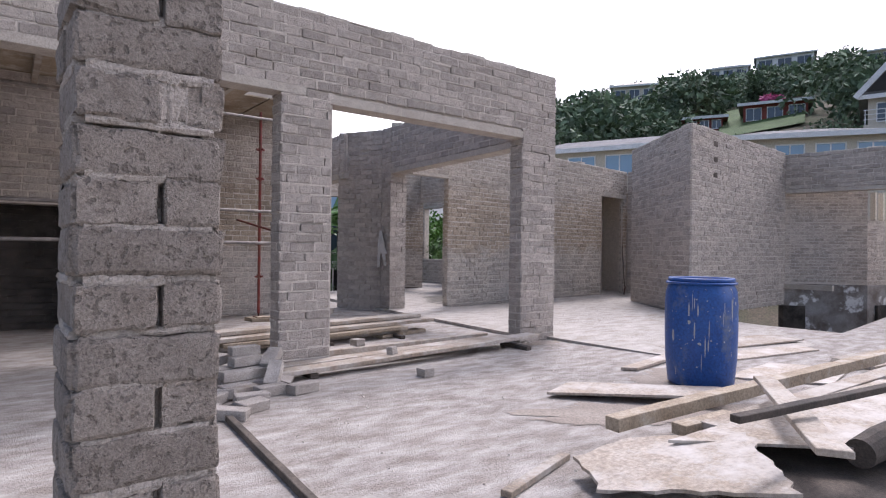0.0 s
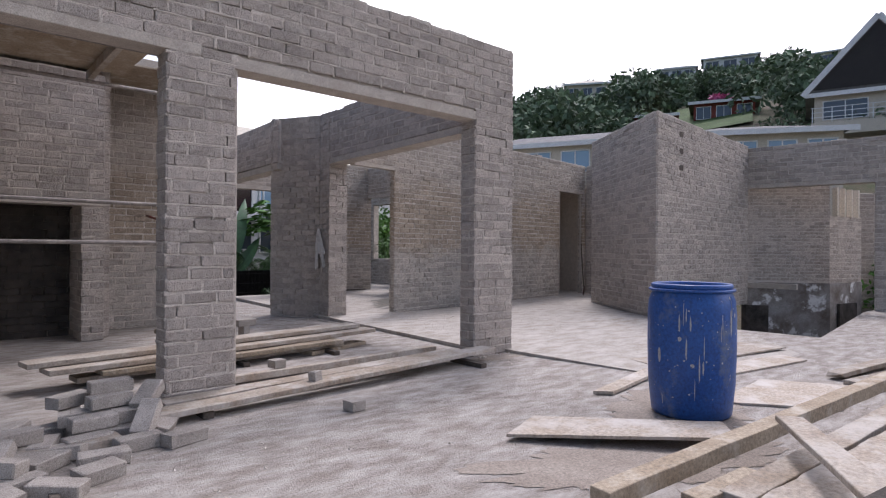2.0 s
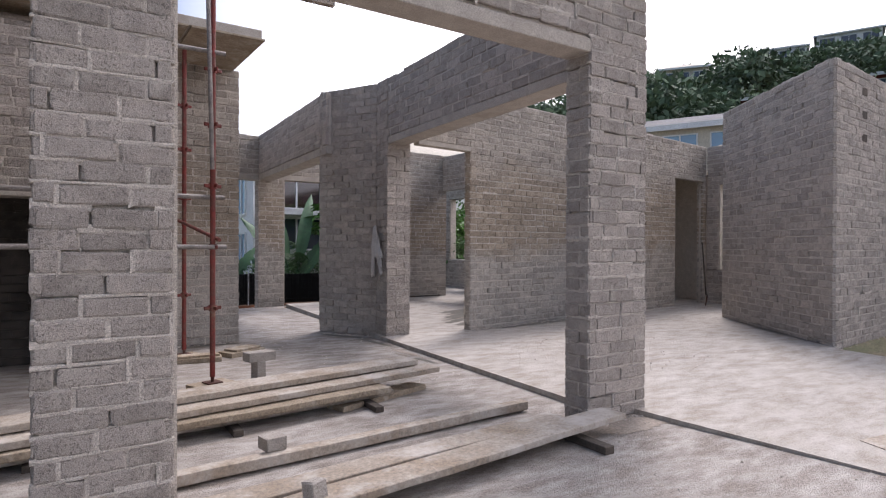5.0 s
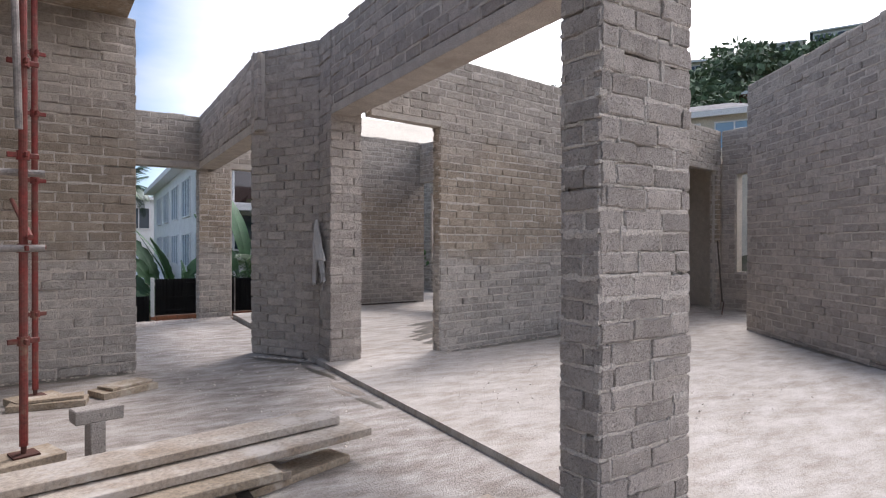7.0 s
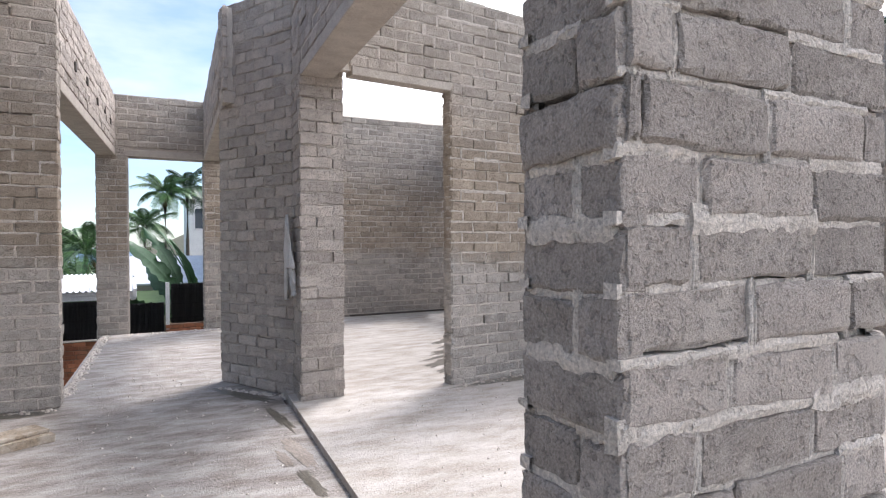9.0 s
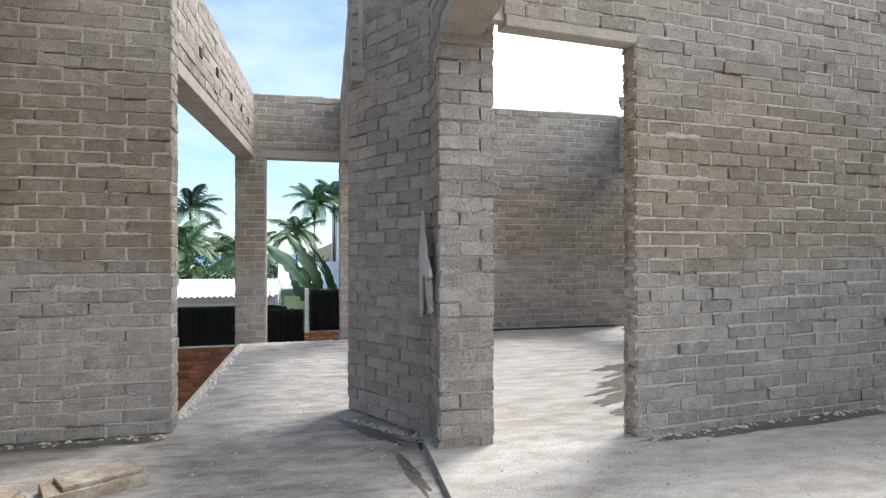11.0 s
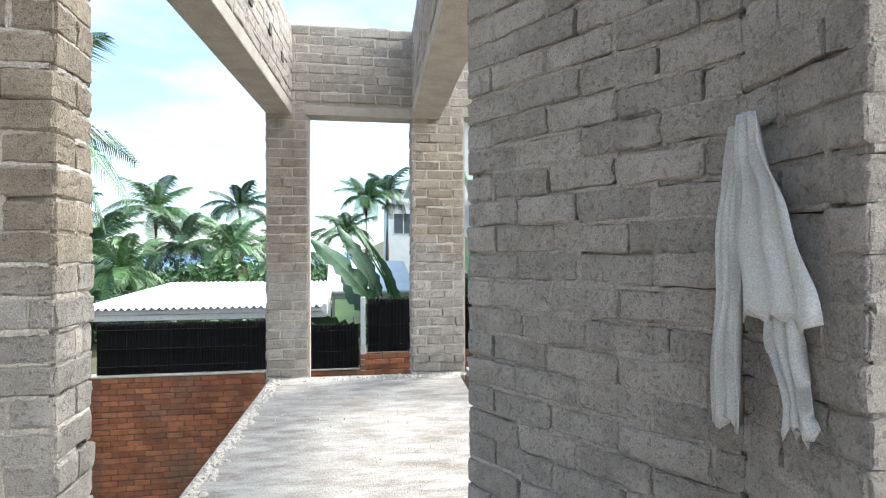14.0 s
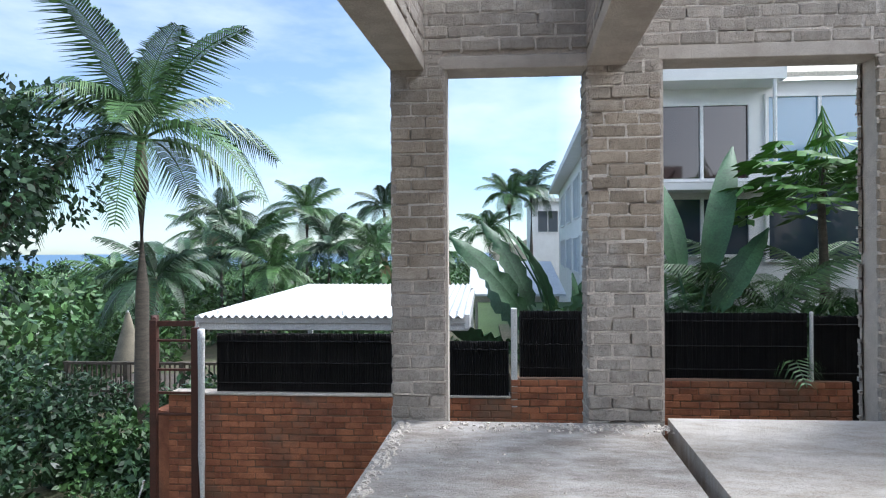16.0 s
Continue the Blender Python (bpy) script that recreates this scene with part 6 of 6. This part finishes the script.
for k, (x, y, s, n) in enumerate(((9.1, 20.2, 2.0, 12), (9.8, 20.9, 2.4, 13), (8.9, 21.2, 1.9, 10), (10.6, 20.3, 2.0, 10), (7.6, 20.6, 1.5, 9))):
    palm(x, y, -0.3, 0.35, s, n, "low clumping garden palm behind the screen", 20 + k, LEAF, False, 0.06, 40, "garden palms", 2 if k in (0, 1) else 0, "garden_palm")
PT = empty("papaya_tree", (10.35, 20.7, -0.3), 0, "papaya tree with a slim trunk and fingered leaves", "tree")
vs, fs = sweep([(0, 0, -0.3), (0.03, 0, 1.2), (0, 0.03, 2.4), (0, 0, 3.0)], [0.09, 0.075, 0.06, 0.04], 8)
mesh_object("trunk", vs, fs, BARK, PT, smooth=True)
r = random.Random(12)
for k in range(74):
    a, el = r.uniform(0, 2 * math.pi), r.uniform(-0.6, 1.2)
    ln = r.uniform(0.6, 1.35)
    tip = Vector((math.cos(a) * math.cos(el) * ln, math.sin(a) * math.cos(el) * ln, 2.7 + math.sin(el) * ln * 0.75))
    vs, fs = sweep([(0, 0, 2.5 + 0.02 * k), tuple(Vector((0, 0, 2.6)).lerp(tip, 0.5) + Vector((0, 0, 0.08))), tuple(tip)], [0.012, 0.009, 0.006], 5)
    verts, faces = [tuple(v) for v in vs], list(fs)
    for j in range(7):
        b = a + (j - 3) * 0.62
        d = Vector((math.cos(b), math.sin(b), -0.45 + 0.35 * r.random()))
        w = Vector((-d.y, d.x, 0.5)) * 0.06
        L = r.uniform(0.28, 0.5)
        i = len(verts)
        verts += [tuple(tip), tuple(tip + d * L * 0.55 + w), tuple(tip + d * L), tuple(tip + d * L * 0.55 - w)]
        faces.append((i, i + 1, i + 2, i + 3))
    mesh_object("leaf", verts, faces, LEAF_BRIGHT, PT)
for k in range(9):
    bush(6.0 + k * 0.62, 20.1 + 0.5 * (k % 3), -0.3, 0.55, 0.55, 0.65, LEAF_DARK if k % 2 else LEAF, 700, 0.13, 40 + k, "low dark garden shrub behind the screen", "garden shrubs")
# row of palms and woods towards the sea
rp = random.Random(21)
for k, (x, y, top, s) in enumerate(((-12.5, 50, 2.6, 3.6), (-9.6, 49, 1.8, 3.4), (-7.2, 52, 3.0, 3.7), (-4.6, 48, 1.6, 3.3), (-3.0, 52, 0.8, 3.2), (-15.5, 55, 2.2, 3.8), (-8.5, 44, 0.4, 3.0), (-6.0, 42, 0.2, 3.0), (-1.2, 46, 0.6, 3.0), (-11.0, 42, 0.4, 3.0), (0.8, 50, 0.4, 2.8), (-18.0, 47, -0.5, 3.4), (-7.4, 33, -0.4, 2.6),
                                    (5.5, 46, 2.4, 2.3), (6.7, 47, 4.0, 2.3), (8.1, 48, 5.0, 2.4), (2.6, 42, 0.2, 2.6))):
    g = ground_z(x, y)
    palm(x, y, g, top - g, s, 19, "feathered palm in the gardens below", 60 + k, LEAF if k % 3 else LEAF_DARK, k % 2 == 0, 0.12, 30, "palms in the gardens", 1 if k % 4 == 0 else 0)
palm(-2.8, 60, ground_z(-2.8, 60), 4.8 - ground_z(-2.8, 60), 3.4, 15, "tall coconut palm against the sky", 99, LEAF_DARK, False, 0.13, 34, lean=0.03)


def woods(name, spots, mat, label, leaves, size, trunk=True):
    """Far woods: many crowns in one mesh."""
    vs, fs, n = [], [], 0
    protos = [leaf_cloud(leaves, 1, 1, 0.85, size, 70 + k, 10) for k in range(5)]
    r = random.Random(5)
    for x, y, z, s in spots:
        v, f = protos[r.randrange(5)]
        a = r.uniform(0, 6.28)
        c, q = math.cos(a), math.sin(a)
        m = np.array([[c, -q, 0], [q, c, 0], [0, 0, 1]]) * s
        vs.append(v @ m.T + np.array([x, y, z]))
        fs += [tuple(i + n for i in t) for t in f]
        n += len(v)
    ob = mesh_object(name, np.concatenate(vs).tolist(), fs, mat)
    return tagged(ob, label, "trees", kind="stuff")


r = random.Random(8)
spots = []
for k in range(520):
    az, d = r.uniform(32, 100), 48 + 95 * r.random() ** 0.8
    if 61.5 < az < 70 and d < 74:
        continue
    x, y, _ = polar(az, d)
    s = r.uniform(2.0, 4.3)
    top = 1.4 + d * math.tan(radians(16.2 + r.uniform(-0.8, 0.5)))
    for q in HILL_HOUSES:
        if d < q[1] and abs(az - q[0]) < math.degrees(q[3] / 2 / q[1]) + 0.7:
            top = min(top, 1.4 + d * (q[2] + (1.4 if q[1] > 90 else 0.6) - 1.4) / q[1])
    if top < ground_z(x, y) + 0.5:
        continue
    spots.append((x, y, min(ground_z(x, y) + s * 0.75, top - s * 0.8), s))
woods("hill_woods", spots, LEAF_HILL_HAZED, "dense green trees covering the hillside", 560, 0.17)
for k in range(26):
    az, d = r.uniform(49, 82), r.uniform(66, 125)
    if any(d < q[1] and abs(az - q[0]) < math.degrees(q[3] / 2 / q[1]) + 1.6 for q in HILL_HOUSES):
        continue
    x, y, _ = polar(az, d)
    g = ground_z(x, y)
    palm(x, y, g, max(2.5, min(r.uniform(4.0, 6.5), 1.4 + d * math.tan(radians(15.8)) - 1.5 - g)), 2.8, 16, "palm standing out of the hillside woods", 200 + k, LEAF_HILL_HAZED, False, 0.2, 16, "palms on the hillside")
x, y, _ = polar(66.6, 66)
bush(x, y, 15.6, 1.5, 1.5, 0.9, BLOSSOM, 900, 0.5, 3, "pink flowering tree crown on the hillside", "", "blossom_tree")
for k in range(14):
    x, y, _ = polar(49 + k * 2.6, 46)
    bush(x, y, ground_z(x, y) - 0.2, 2.2, 2.2, 1.6, LEAF_HILL_HAZED, 900, 0.3, k, "clipped hedge and shrubs above the houses", "hillside shrubs")
spots = []
for k in range(360):
    az, d = r.uniform(-58, 14), 26 + 130 * r.random()
    x, y = 5 + d * math.sin(radians(az)), 11 + d * math.cos(radians(az))
    if y < 30 or (x > 3.5 and y < 64):
        continue
    s = r.uniform(1.5, 3.2) * (1 + d / 150)
    spots.append((x, y, max(ground_z(x, y) + s * 0.5, -2.0 - d * 0.02 + r.uniform(-1, 0.6)), s))
woods("garden_woods", spots, LEAF, "green treetops falling away to the sea", 700, 0.13)
for k, (x, y) in enumerate(((-62, 92), (-58, 96), (-70, 98))):
    tree(x, y, -9, 9.5, 1.5, LEAF_DARK, 30 + k, "dark narrow conifer near the sea", 900, 0.5, "conifer_tree", "conifers near the sea", 3)
# greenery seen through the far openings
for k, (x, y, z) in enumerate(((14.2, 19.6, 0.2), (15.2, 18.6, 0.0), (13.2, 20.6, 0.6), (17.3, 9.8, 0.2), (17.0, 9.0, 0.8), (20.5, 4.4, -0.5), (22.0, 3.4, -0.4), (23.5, 5.5, -0.4), (15.0, 20.6, 0.6), (15.9, 21.6, 1.6), (15.4, 20.2, 1.5))):
    bush(x, y, z, 1.0, 1.0, 1.1, LEAF_BRIGHT if k > 2 else LEAF, 900, 0.2, 50 + k, "green shrub outside the unglazed openings", "shrubs outside")

# ---------- the single blocks ----------
def lay_pieces(limit=290):
    by_wall = {}
    for p in PIECES:
        by_wall.setdefault(p[0], []).append(p)
    for wall, pieces in by_wall.items():
        inv = wall.matrix_basis.inverted()
        singles = [p for p in pieces if p[5]]
        rest = [p for p in pieces if not p[5]]
        joints = [p for p in rest if p[5] is None]
        rest = [p for p in rest if p[5] is not None]
        if len(singles) < limit:
            near = sorted(rest, key=lambda p: (p[1].translation.x - 4) ** 2 + (p[1].translation.y - 6) ** 2)
            take = near[: limit - len(singles)]
            ids = {id(p) for p in take}
            singles, rest = singles + take, [p for p in rest if id(p) not in ids]
        elif len(singles) > limit:
            rest, singles = rest + singles[limit:], singles[:limit]
        for w, m, t, mat, name, _ in singles:
            ob = new(name, block_mesh(t, mat, name))
            ob.parent = wall
            ob.matrix_basis = inv @ m
        groups = {}
        for p in rest + joints:
            groups.setdefault((p[3].name, p[4]), []).append(p)
        for (mat_name, name), ps in groups.items():
            verts, faces, n = [], [], 0
            for w, m, t, mat, _, _ in ps:
                v, f = TEMPLATES[t]
                a = np.array(inv @ m)
                verts.append(v @ a[:3, :3].T + a[:3, 3])
                faces += [tuple(i + n for i in q) for q in f]
                n += len(v)
            ob = mesh_object("mortar_joints" if name == "joint" else name + "_courses", np.concatenate(verts).tolist(), faces, ps[0][3], wall)
            ob["kind"] = "stuff"


lay_pieces()
